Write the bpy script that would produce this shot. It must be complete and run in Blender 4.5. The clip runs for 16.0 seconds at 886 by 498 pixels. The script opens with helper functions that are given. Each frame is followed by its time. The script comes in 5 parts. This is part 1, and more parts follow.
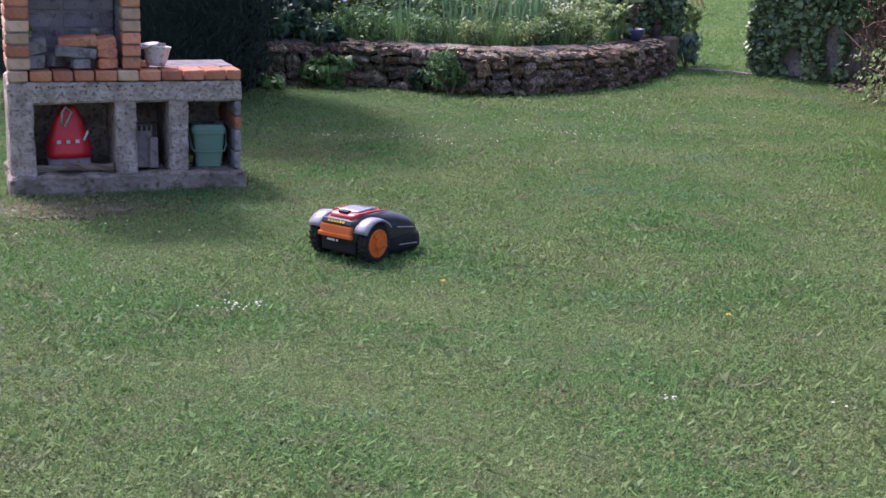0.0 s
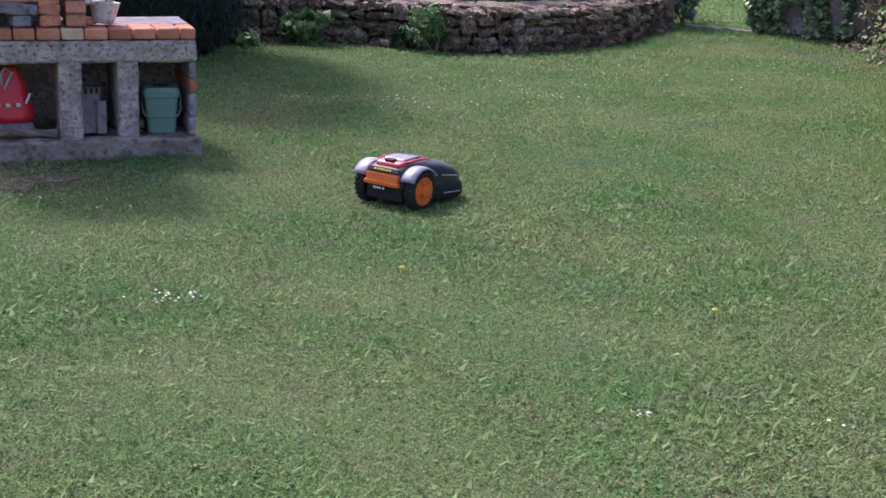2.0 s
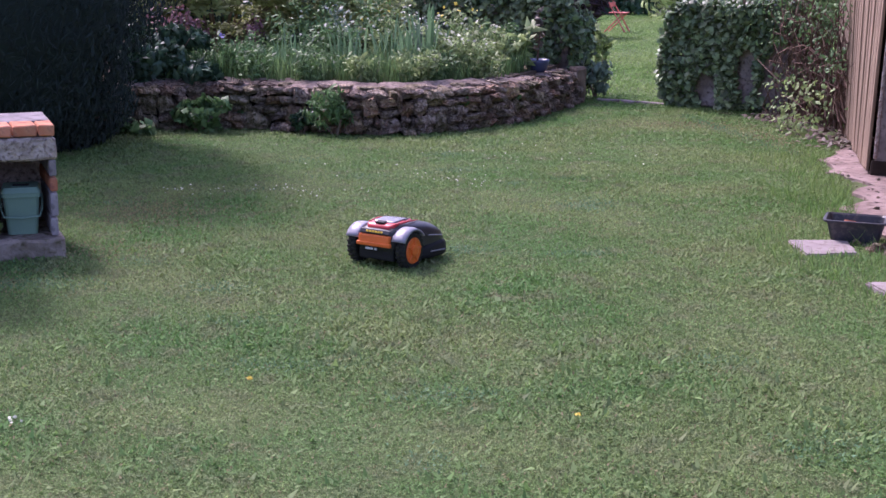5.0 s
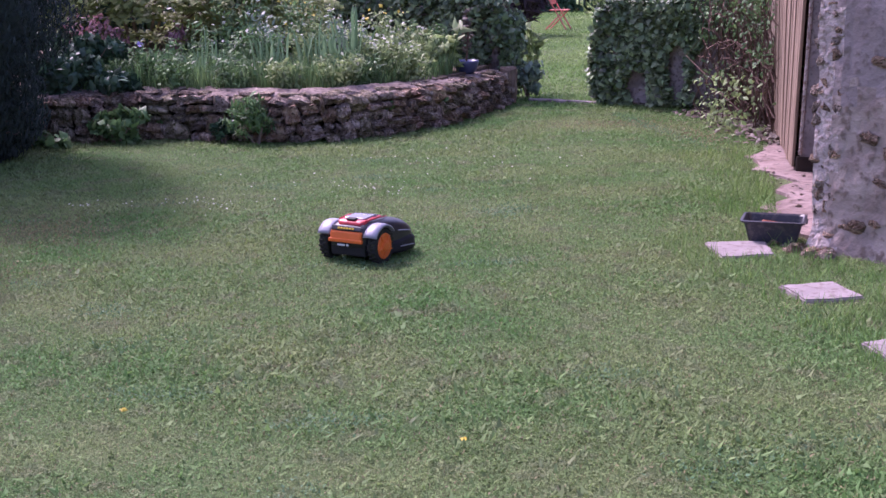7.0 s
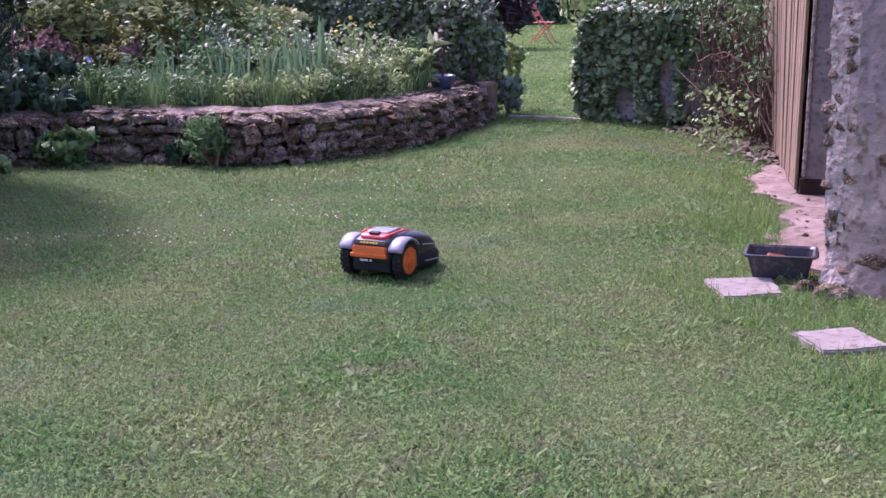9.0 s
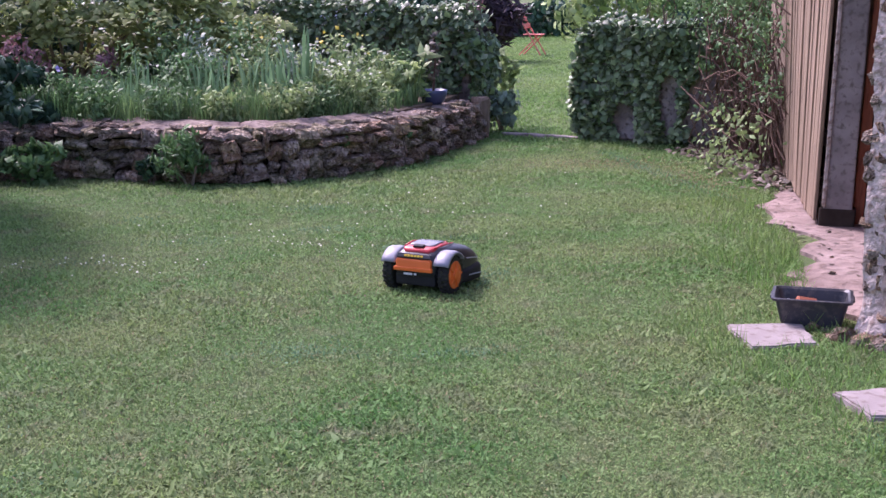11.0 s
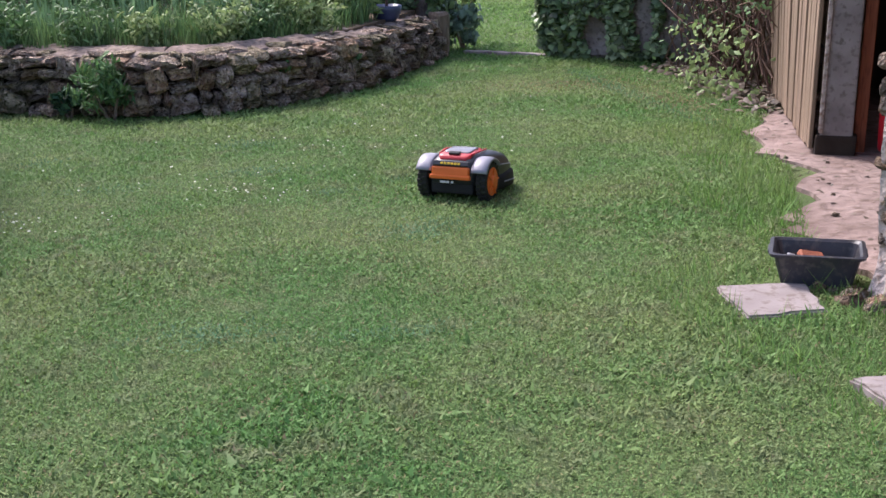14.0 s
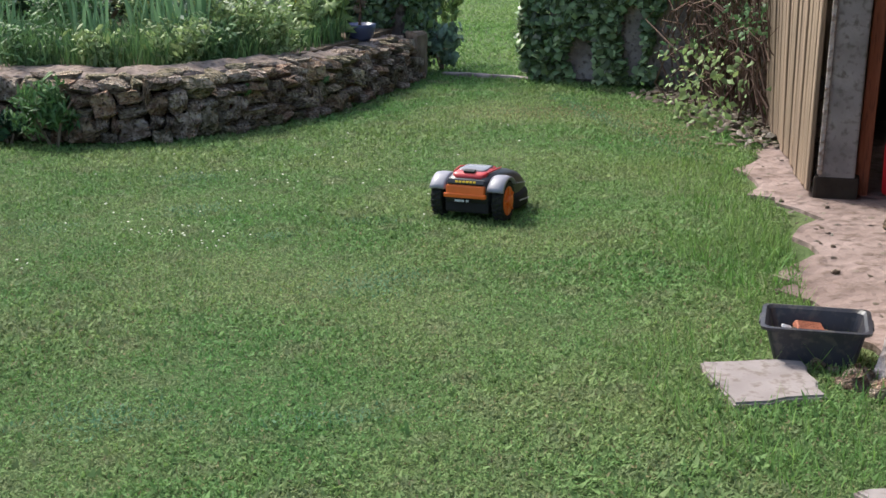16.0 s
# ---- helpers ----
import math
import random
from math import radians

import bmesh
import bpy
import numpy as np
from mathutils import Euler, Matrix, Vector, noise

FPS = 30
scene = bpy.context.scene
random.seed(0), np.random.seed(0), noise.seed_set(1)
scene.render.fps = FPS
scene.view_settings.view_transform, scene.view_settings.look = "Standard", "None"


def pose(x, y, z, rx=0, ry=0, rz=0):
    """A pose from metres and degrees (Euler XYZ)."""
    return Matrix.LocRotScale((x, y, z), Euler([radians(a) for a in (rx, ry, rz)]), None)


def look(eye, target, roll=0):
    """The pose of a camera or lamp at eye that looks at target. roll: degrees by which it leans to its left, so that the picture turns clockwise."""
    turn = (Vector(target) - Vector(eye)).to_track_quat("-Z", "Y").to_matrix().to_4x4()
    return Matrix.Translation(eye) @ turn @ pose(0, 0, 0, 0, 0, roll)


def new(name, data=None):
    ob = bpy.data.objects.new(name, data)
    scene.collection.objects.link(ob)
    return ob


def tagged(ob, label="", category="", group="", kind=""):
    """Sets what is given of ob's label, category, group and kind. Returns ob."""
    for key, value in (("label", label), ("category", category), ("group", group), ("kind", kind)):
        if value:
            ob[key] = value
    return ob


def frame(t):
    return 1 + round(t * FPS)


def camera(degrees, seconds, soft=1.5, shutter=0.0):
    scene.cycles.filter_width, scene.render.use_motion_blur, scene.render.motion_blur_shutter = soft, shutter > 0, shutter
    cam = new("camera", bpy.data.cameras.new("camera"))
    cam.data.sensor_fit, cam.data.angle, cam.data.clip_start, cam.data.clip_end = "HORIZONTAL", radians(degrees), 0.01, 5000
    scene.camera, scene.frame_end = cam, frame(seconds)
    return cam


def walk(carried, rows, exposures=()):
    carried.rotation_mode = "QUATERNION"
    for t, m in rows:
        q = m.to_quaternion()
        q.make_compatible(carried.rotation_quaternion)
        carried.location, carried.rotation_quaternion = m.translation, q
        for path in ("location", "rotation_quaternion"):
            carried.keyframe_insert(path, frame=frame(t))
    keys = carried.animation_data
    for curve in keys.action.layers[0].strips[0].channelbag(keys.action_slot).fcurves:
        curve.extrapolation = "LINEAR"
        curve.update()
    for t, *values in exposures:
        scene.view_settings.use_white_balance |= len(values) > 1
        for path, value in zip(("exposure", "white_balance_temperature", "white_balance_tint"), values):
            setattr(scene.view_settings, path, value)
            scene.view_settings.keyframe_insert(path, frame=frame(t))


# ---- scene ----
cam = camera(36.0, 16.0, soft=1.5)
PATH = [
    (0, (-0.191, -0.949, 1.499), (-0.096, 0.993, 1.029), 1.6),
    (0.5, (-0.128, -0.792, 1.495), (-0.061, 1.146, 1.005), 2.3),
    (1, (-0.021, -0.662, 1.509), (0.02, 1.268, 0.985), 3.4),
    (1.5, (0.017, -0.559, 1.487), (0.074, 1.364, 0.939), 1.8),
    (2, (-0.008, -0.405, 1.495), (0.087, 1.519, 0.956), 2.0),
    (2.5, (-0.014, -0.304, 1.504), (0.149, 1.618, 0.975), 0.9),
    (3, (0.008, -0.232, 1.516), (0.178, 1.693, 1.003), 1.3),
    (3.5, (0.11, -0.154, 1.53), (0.26, 1.778, 1.035), 1.3),
    (4, (0.207, -0.087, 1.517), (0.383, 1.857, 1.08), 0.5),
    (4.2, (0.241, -0.068, 1.516), (0.403, 1.876, 1.075), 1.2),
    (6.3, (0.579, -0.141, 1.565), (0.75, 1.807, 1.142), -0.8),
    (6.5, (0.61, -0.098, 1.561), (0.788, 1.849, 1.138), -0.1),
    (7, (0.663, 0.103, 1.544), (0.884, 2.042, 1.108), -0.7),
    (7.5, (0.676, 0.341, 1.53), (0.97, 2.284, 1.154), -1.3),
    (8, (0.716, 0.553, 1.523), (0.977, 2.497, 1.131), -0.9),
    (8.5, (0.824, 0.755, 1.501), (1.052, 2.701, 1.1), -0.1),
    (8.7, (0.858, 0.817, 1.483), (1.097, 2.758, 1.066), -1.0),
    (10.8, (0.872, 1.477, 1.472), (1.134, 3.419, 1.073), -0.2),
    (11, (0.882, 1.543, 1.47), (1.149, 3.484, 1.067), -0.1),
    (11.5, (0.906, 1.727, 1.456), (1.212, 3.659, 1.037), 0.0),
    (12, (0.911, 1.935, 1.449), (1.248, 3.857, 1.01), -1.4),
    (12.5, (0.95, 2.103, 1.43), (1.314, 4.013, 0.964), -1.5),
    (13, (1.039, 2.239, 1.452), (1.389, 4.154, 0.993), -0.8),
    (13.5, (1.12, 2.329, 1.439), (1.43, 4.243, 0.951), -0.8),
    (14, (1.151, 2.444, 1.427), (1.446, 4.35, 0.898), -1.1),
    (14.5, (1.166, 2.598, 1.431), (1.51, 4.498, 0.912), -0.5),
    (15, (1.185, 2.753, 1.426), (1.579, 4.641, 0.898), -0.5),
    (15.5, (1.288, 2.901, 1.423), (1.604, 4.818, 0.948), -0.9),
    (16, (1.409, 3.054, 1.428), (1.711, 4.963, 0.914), -0.4),
]
PLAN = 1.1
EXPOSURES = [(0.0, 0.9, 5850, 31), (4.0, 0.92, 5800, 38), (7.5, 1.03, 5700, 57), (11.0, 1.12, 5800, 42), (13.5, 1.02, 6000, 26), (16.0, 0.88, 6250, 8)]
walk(cam, [(t, look(Vector(eye) * PLAN, Vector(target) * PLAN, roll)) for t, eye, target, roll in PATH], EXPOSURES)

# ---- light: a hazy sky with a veiled sun, high behind the planted bed ----
SUN_FROM = Vector((-0.42, 0.62, 0.85)).normalized()
world = bpy.data.worlds.new("sky")
scene.world = world
world.use_nodes = True
wn = world.node_tree
sky = wn.nodes.new("ShaderNodeTexSky")
sky.sky_type = "NISHITA"
sky.sun_disc = False
sky.sun_elevation = math.asin(SUN_FROM.z)
sky.sun_rotation = math.atan2(SUN_FROM.x, SUN_FROM.y)
sky.dust_density = 4.0
wn.links.new(sky.outputs["Color"], wn.nodes["Background"].inputs["Color"])
wn.nodes["Background"].inputs["Strength"].default_value = 0.15
sun_data = bpy.data.lights.new("sun", "SUN")
sun_data.energy = 2.3
sun_data.angle = radians(8)
sun_data.color = (1.0, 0.95, 0.87)
sun = new("sun", sun_data)
sun.matrix_world = look((0, 8, 20), Vector((0, 8, 20)) - SUN_FROM)


# ---- materials ----
def mat(name, a, b, scale=8.0, rough=0.8, bump=0.3, fine=60.0, metal=0.0, island=0.0, per_object=0.0, c=None, spec=0.3, bump_dist=0.01, coat=0.0, stretch=(1, 1, 1)):
    """Two-scale mottled surface: a to b by a coarse noise, c in spots by a fine one; hue and value vary by island or object."""
    m = bpy.data.materials.new(name)
    m.use_nodes = True
    nt = m.node_tree
    p = nt.nodes["Principled BSDF"]
    tc = nt.nodes.new("ShaderNodeTexCoord")
    mp = nt.nodes.new("ShaderNodeMapping")
    mp.inputs["Scale"].default_value = stretch
    nt.links.new(tc.outputs["Object"], mp.inputs["Vector"])
    n1 = nt.nodes.new("ShaderNodeTexNoise")
    n1.inputs["Scale"].default_value = scale
    n1.inputs["Detail"].default_value = 5
    n2 = nt.nodes.new("ShaderNodeTexNoise")
    n2.inputs["Scale"].default_value = fine
    n2.inputs["Detail"].default_value = 4
    for n in (n1, n2):
        nt.links.new(mp.outputs["Vector"], n.inputs["Vector"])
    r1 = nt.nodes.new("ShaderNodeMapRange")
    r1.inputs["From Min"].default_value, r1.inputs["From Max"].default_value = 0.35, 0.65
    nt.links.new(n1.outputs["Fac"], r1.inputs["Value"])
    mix = nt.nodes.new("ShaderNodeMix")
    mix.data_type = "RGBA"
    mix.inputs["A"].default_value, mix.inputs["B"].default_value = (*a, 1), (*b, 1)
    nt.links.new(r1.outputs["Result"], mix.inputs["Factor"])
    last = mix.outputs["Result"]
    if c:
        r2 = nt.nodes.new("ShaderNodeMapRange")
        r2.inputs["From Min"].default_value, r2.inputs["From Max"].default_value = 0.52, 0.66
        nt.links.new(n2.outputs["Fac"], r2.inputs["Value"])
        m2 = nt.nodes.new("ShaderNodeMix")
        m2.data_type = "RGBA"
        m2.inputs["B"].default_value = (*c, 1)
        nt.links.new(last, m2.inputs["A"])
        nt.links.new(r2.outputs["Result"], m2.inputs["Factor"])
        last = m2.outputs["Result"]
    amount = island or per_object
    if amount:
        hsv = nt.nodes.new("ShaderNodeHueSaturation")
        if island:
            src = nt.nodes.new("ShaderNodeNewGeometry").outputs["Random Per Island"]
        else:
            src = nt.nodes.new("ShaderNodeObjectInfo").outputs["Random"]
        rv = nt.nodes.new("ShaderNodeMapRange")
        rv.inputs["To Min"].default_value, rv.inputs["To Max"].default_value = 1 - amount, 1 + amount
        nt.links.new(src, rv.inputs["Value"])
        rh = nt.nodes.new("ShaderNodeMath")
        rh.operation = "MULTIPLY_ADD"
        rh.inputs[1].default_value, rh.inputs[2].default_value = 0.05 * amount, 0.5 - 0.025 * amount
        fr = nt.nodes.new("ShaderNodeMath")
        fr.operation = "FRACT"
        mu = nt.nodes.new("ShaderNodeMath")
        mu.operation = "MULTIPLY"
        mu.inputs[1].default_value = 7.31
        nt.links.new(src, mu.inputs[0])
        nt.links.new(mu.outputs[0], fr.inputs[0])
        nt.links.new(fr.outputs[0], rh.inputs[0])
        nt.links.new(rv.outputs["Result"], hsv.inputs["Value"])
        nt.links.new(rh.outputs[0], hsv.inputs["Hue"])
        nt.links.new(last, hsv.inputs["Color"])
        last = hsv.outputs["Color"]
    nt.links.new(last, p.inputs["Base Color"])
    p.inputs["Roughness"].default_value = rough
    p.inputs["Metallic"].default_value = metal
    p.inputs["Specular IOR Level"].default_value = spec
    p.inputs["Coat Weight"].default_value = coat
    if bump:
        bp = nt.nodes.new("ShaderNodeBump")
        bp.inputs["Strength"].default_value = bump
        bp.inputs["Distance"].default_value = bump_dist
        nt.links.new(n2.outputs["Fac"], bp.inputs["Height"])
        nt.links.new(bp.outputs["Normal"], p.inputs["Normal"])
    return m


def leafmat(name, a, b, island=0.45, rough=0.55, scale=1.5, trans=0.25, spec=0.35, c=None, fine=60.0):
    """Leaf surface: patches of two greens, every leaf its own shade, some light let through."""
    m = mat(name, a, b, scale=scale, rough=rough, bump=0.0, island=island, spec=spec, c=c, fine=fine)
    nt = m.node_tree
    p = nt.nodes["Principled BSDF"]
    tr = nt.nodes.new("ShaderNodeBsdfTranslucent")
    ms = nt.nodes.new("ShaderNodeMixShader")
    ms.inputs["Fac"].default_value = trans
    nt.links.new(p.inputs["Base Color"].links[0].from_socket, tr.inputs["Color"])
    nt.links.new(p.outputs["BSDF"], ms.inputs[1])
    nt.links.new(tr.outputs["BSDF"], ms.inputs[2])
    nt.links.new(ms.outputs["Shader"], nt.nodes["Material Output"].inputs["Surface"])
    return m


M = {}
M["soil"] = mat("soil", (0.10, 0.075, 0.05), (0.16, 0.12, 0.08), 4, 0.95, 0.6, 45, c=(0.06, 0.05, 0.035))
M["turf"] = mat("turf", (0.074, 0.125, 0.038), (0.118, 0.148, 0.054), 1.1, 0.95, 0.9, 70, c=(0.06, 0.105, 0.032), bump_dist=0.02)
M["blade"] = leafmat("grass_blade", (0.124, 0.255, 0.069), (0.222, 0.30, 0.107), island=0.3, rough=0.65, scale=1.1, trans=0.3, spec=0.22, c=(0.20, 0.25, 0.108), fine=5.5)
M["straw"] = leafmat("dry_grass_blade", (0.27, 0.25, 0.12), (0.22, 0.19, 0.11), island=0.3, rough=0.75, scale=3.0, trans=0.2, spec=0.1)
M["clover"] = leafmat("clover_leaf", (0.085, 0.20, 0.085), (0.12, 0.235, 0.11), island=0.25, rough=0.6, scale=3.0, trans=0.2, spec=0.25)
# brighter copy of the lawn blade: sunlight on the far grass put into its colour
M["meadow"] = leafmat("painted_sunlit_meadow_blade", (0.16, 0.29, 0.08), (0.235, 0.34, 0.11), island=0.2, rough=0.7, scale=0.45, trans=0.3, spec=0.15)
M["tall_blade"] = leafmat("long_grass_blade", (0.14, 0.28, 0.06), (0.20, 0.31, 0.09), island=0.45, rough=0.55, trans=0.3)
M["concrete"] = mat("rough_concrete", (0.36, 0.29, 0.25), (0.60, 0.505, 0.44), 14, 0.95, 1.0, 48, c=(0.24, 0.19, 0.16), bump_dist=0.03)
M["footing"] = mat("dirty_concrete", (0.20, 0.165, 0.13), (0.37, 0.31, 0.26), 7, 0.95, 1.0, 24, c=(0.13, 0.115, 0.07), bump_dist=0.03)
M["brick"] = mat("orange_brick", (0.56, 0.185, 0.10), (0.66, 0.31, 0.18), 10, 0.9, 0.5, 22, c=(0.42, 0.155, 0.10), per_object=0.28)
M["pale_brick"] = mat("pale_brick", (0.60, 0.42, 0.29), (0.55, 0.33, 0.22), 10, 0.9, 0.5, 22, c=(0.44, 0.29, 0.20), per_object=0.25)
M["sooty"] = mat("sooty_block", (0.23, 0.205, 0.215), (0.34, 0.305, 0.31), 9, 0.92, 0.6, 22, c=(0.16, 0.14, 0.145), per_object=0.25)
M["mortar"] = mat("mortar", (0.25, 0.23, 0.21), (0.33, 0.30, 0.27), 12, 0.95, 0.6, 70)
M["dark_gap"] = mat("earth_filled_joint", (0.03, 0.022, 0.017), (0.05, 0.037, 0.028), 10, 1.0, 0.6, 50)
M["stone"] = mat("brown_fieldstone", (0.215, 0.15, 0.105), (0.68, 0.56, 0.45), 2.8, 0.9, 1.0, 6.5, c=(0.10, 0.068, 0.045), per_object=0.4, bump_dist=0.12)
M["moss_stone"] = mat("mossy_fieldstone", (0.17, 0.14, 0.075), (0.55, 0.46, 0.33), 2.8, 0.92, 1.0, 6.5, c=(0.085, 0.085, 0.03), per_object=0.3, bump_dist=0.12)
M["plaster"] = mat("old_lime_plaster", (0.24, 0.195, 0.185), (0.34, 0.285, 0.27), 3.2, 0.95, 0.9, 24, c=(0.19, 0.15, 0.135), bump_dist=0.015)
# rough plaster, also paler for the sunlight on the pier's end face
M["pale_plaster"] = mat("pale_rough_plaster", (0.38, 0.31, 0.275), (0.56, 0.475, 0.435), 16, 0.95, 1.0, 34, c=(0.28, 0.21, 0.175), bump_dist=0.03)
M["low_plaster"] = mat("flaking_low_plaster", (0.28, 0.215, 0.185), (0.44, 0.36, 0.31), 7, 0.95, 1.0, 20, c=(0.20, 0.15, 0.12), bump_dist=0.02)
M["wall_plaster"] = mat("stained_wall_plaster", (0.20, 0.155, 0.14), (0.38, 0.32, 0.295), 5, 0.95, 0.9, 26, c=(0.14, 0.11, 0.095), bump_dist=0.02)
M["rust_stone"] = mat("rust_brown_stone", (0.26, 0.15, 0.09), (0.62, 0.46, 0.33), 2.8, 0.9, 1.0, 6.5, c=(0.11, 0.07, 0.045), per_object=0.35, bump_dist=0.12)
M["board"] = mat("weathered_board", (0.19, 0.135, 0.09), (0.33, 0.24, 0.165), 3, 0.85, 0.6, 18, c=(0.16, 0.115, 0.08), per_object=0.14, stretch=(6, 6, 0.35))
M["post"] = mat("grey_concrete_post", (0.22, 0.19, 0.185), (0.34, 0.30, 0.29), 6, 0.9, 0.7, 30, c=(0.17, 0.145, 0.135))
M["red_timber"] = mat("red_brown_timber", (0.26, 0.085, 0.045), (0.34, 0.12, 0.065), 5, 0.75, 0.4, 25, c=(0.18, 0.06, 0.035), stretch=(5, 5, 0.4))
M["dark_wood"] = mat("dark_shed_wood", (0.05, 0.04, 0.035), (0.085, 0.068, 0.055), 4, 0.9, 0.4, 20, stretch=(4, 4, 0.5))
M["ledge"] = mat("dusty_wall_top", (0.22, 0.165, 0.135), (0.36, 0.285, 0.24), 6, 0.95, 1.0, 28, c=(0.15, 0.115, 0.085), bump_dist=0.02)
M["dirt"] = mat("trodden_pink_dirt", (0.20, 0.145, 0.125), (0.31, 0.235, 0.21), 3, 0.95, 1.0, 16, c=(0.16, 0.115, 0.095), bump_dist=0.03)
M["slab"] = mat("pale_paving_stone", (0.24, 0.205, 0.195), (0.31, 0.27, 0.255), 7, 0.9, 0.6, 30, c=(0.19, 0.155, 0.135))
M["tub"] = mat("black_rubber_tub", (0.024, 0.024, 0.03), (0.04, 0.04, 0.05), 6, 0.38, 0.15, 40, c=(0.07, 0.065, 0.06), spec=0.45)
M["shell"] = mat("charcoal_plastic", (0.022, 0.022, 0.026), (0.028, 0.028, 0.032), 10, 0.38, 0.05, 200, spec=0.5)
M["under"] = mat("matt_black_plastic", (0.012, 0.012, 0.013), (0.018, 0.018, 0.019), 10, 0.7, 0.1, 100)
M["fender"] = mat("silver_grey_plastic", (0.25, 0.245, 0.285), (0.29, 0.285, 0.325), 8, 0.42, 0.03, 200, metal=0.0, spec=0.5)
M["orange"] = mat("orange_plastic", (0.78, 0.155, 0.02), (0.70, 0.135, 0.018), 10, 0.45, 0.05, 120, spec=0.45)
M["red_trim"] = mat("red_plastic", (0.55, 0.035, 0.04), (0.50, 0.03, 0.035), 10, 0.35, 0.03, 120, spec=0.5)
M["lid_grey"] = mat("light_grey_plastic", (0.15, 0.145, 0.16), (0.18, 0.17, 0.19), 10, 0.22, 0.03, 120, spec=0.5)
M["yellow"] = mat("yellow_print", (0.75, 0.50, 0.03), (0.70, 0.46, 0.03), 10, 0.5, 0.0)
M["white"] = mat("white_print", (0.62, 0.62, 0.62), (0.55, 0.55, 0.56), 20, 0.6, 0.0)
M["tyre"] = mat("black_tyre", (0.014, 0.014, 0.014), (0.022, 0.022, 0.02), 20, 0.8, 0.3, 90, c=(0.035, 0.04, 0.02))
M["bin"] = mat("green_plastic", (0.15, 0.26, 0.20), (0.17, 0.285, 0.215), 6, 0.5, 0.08, 80, spec=0.4)
M["bag"] = mat("red_plastic_sack", (0.75, 0.03, 0.04), (0.62, 0.02, 0.03), 8, 0.4, 0.2, 25, spec=0.5)
M["bag_pale"] = mat("pale_grey_sack", (0.33, 0.32, 0.36), (0.42, 0.40, 0.43), 8, 0.5, 0.2, 25)
M["bark"] = mat("brown_bark", (0.17, 0.125, 0.09), (0.26, 0.20, 0.15), 12, 0.95, 0.8, 40, stretch=(2, 2, 0.5))
M["dry_stem"] = mat("dry_red_brown_stem", (0.10, 0.06, 0.045), (0.18, 0.115, 0.085), 12, 0.9, 0.3, 60, island=0.4)
M["white_pot"] = mat("white_enamel", (0.62, 0.59, 0.58), (0.70, 0.67, 0.66), 9, 0.5, 0.2, 50, c=(0.42, 0.33, 0.30))
M["blue_pot"] = mat("blue_glazed_pot", (0.045, 0.06, 0.13), (0.07, 0.09, 0.18), 8, 0.3, 0.1, 60, spec=0.5)
M["ivy"] = leafmat("ivy_leaf", (0.10, 0.165, 0.07), (0.19, 0.26, 0.12), island=0.7, rough=0.42, trans=0.15, spec=0.42)
M["conifer"] = leafmat("dark_conifer_needle", (0.016, 0.03, 0.024), (0.026, 0.044, 0.034), island=0.25, rough=0.8, trans=0.05)
M["maple"] = leafmat("yellow_green_leaf", (0.24, 0.31, 0.09), (0.36, 0.40, 0.14), island=0.45, trans=0.35)
M["darkleaf"] = leafmat("dark_green_leaf", (0.04, 0.095, 0.055), (0.065, 0.13, 0.075), island=0.45, rough=0.45, trans=0.15)
M["midleaf"] = leafmat("mid_green_leaf", (0.10, 0.20, 0.07), (0.16, 0.27, 0.10), island=0.45, trans=0.25)
M["paleleaf"] = leafmat("pale_green_leaf", (0.24, 0.34, 0.12), (0.33, 0.42, 0.18), island=0.4, trans=0.3)
M["greyleaf"] = leafmat("grey_green_leaf", (0.16, 0.24, 0.17), (0.24, 0.32, 0.24), island=0.35, trans=0.2)
M["iris"] = leafmat("sword_leaf", (0.13, 0.25, 0.12), (0.20, 0.33, 0.18), island=0.35, trans=0.3)
M["redleaf"] = leafmat("crimson_leaf", (0.26, 0.02, 0.04), (0.36, 0.035, 0.06), island=0.4, trans=0.25)
M["purpleleaf"] = leafmat("purple_brown_leaf", (0.05, 0.03, 0.04), (0.085, 0.05, 0.06), island=0.4, trans=0.15)
M["pinkleaf"] = leafmat("pink_tinged_leaf", (0.30, 0.16, 0.17), (0.24, 0.13, 0.13), island=0.4, trans=0.25)
M["petal"] = leafmat("white_petal", (0.72, 0.72, 0.60), (0.66, 0.68, 0.50), island=0.2, trans=0.3)
M["yellow_petal"] = leafmat("yellow_petal", (0.75, 0.55, 0.04), (0.68, 0.58, 0.12), island=0.2, trans=0.2)
M["lilac_petal"] = leafmat("lilac_petal", (0.30, 0.24, 0.55), (0.38, 0.32, 0.60), island=0.2, trans=0.3)
M["dry_leaf"] = leafmat("dry_leaf_litter", (0.11, 0.085, 0.06), (0.18, 0.145, 0.11), island=0.5, trans=0.05)
M["earth"] = mat("worn_earth", (0.12, 0.095, 0.06), (0.20, 0.16, 0.115), 5, 0.95, 0.9, 16, c=(0.33, 0.30, 0.27), bump_dist=0.02)
M["pink_paint"] = mat("faded_red_paint", (0.62, 0.16, 0.12), (0.68, 0.22, 0.17), 12, 0.6, 0.1, 60)
M["house"] = mat("pale_house_render", (0.60, 0.57, 0.60), (0.68, 0.65, 0.67), 1.5, 0.95, 0.2, 20)


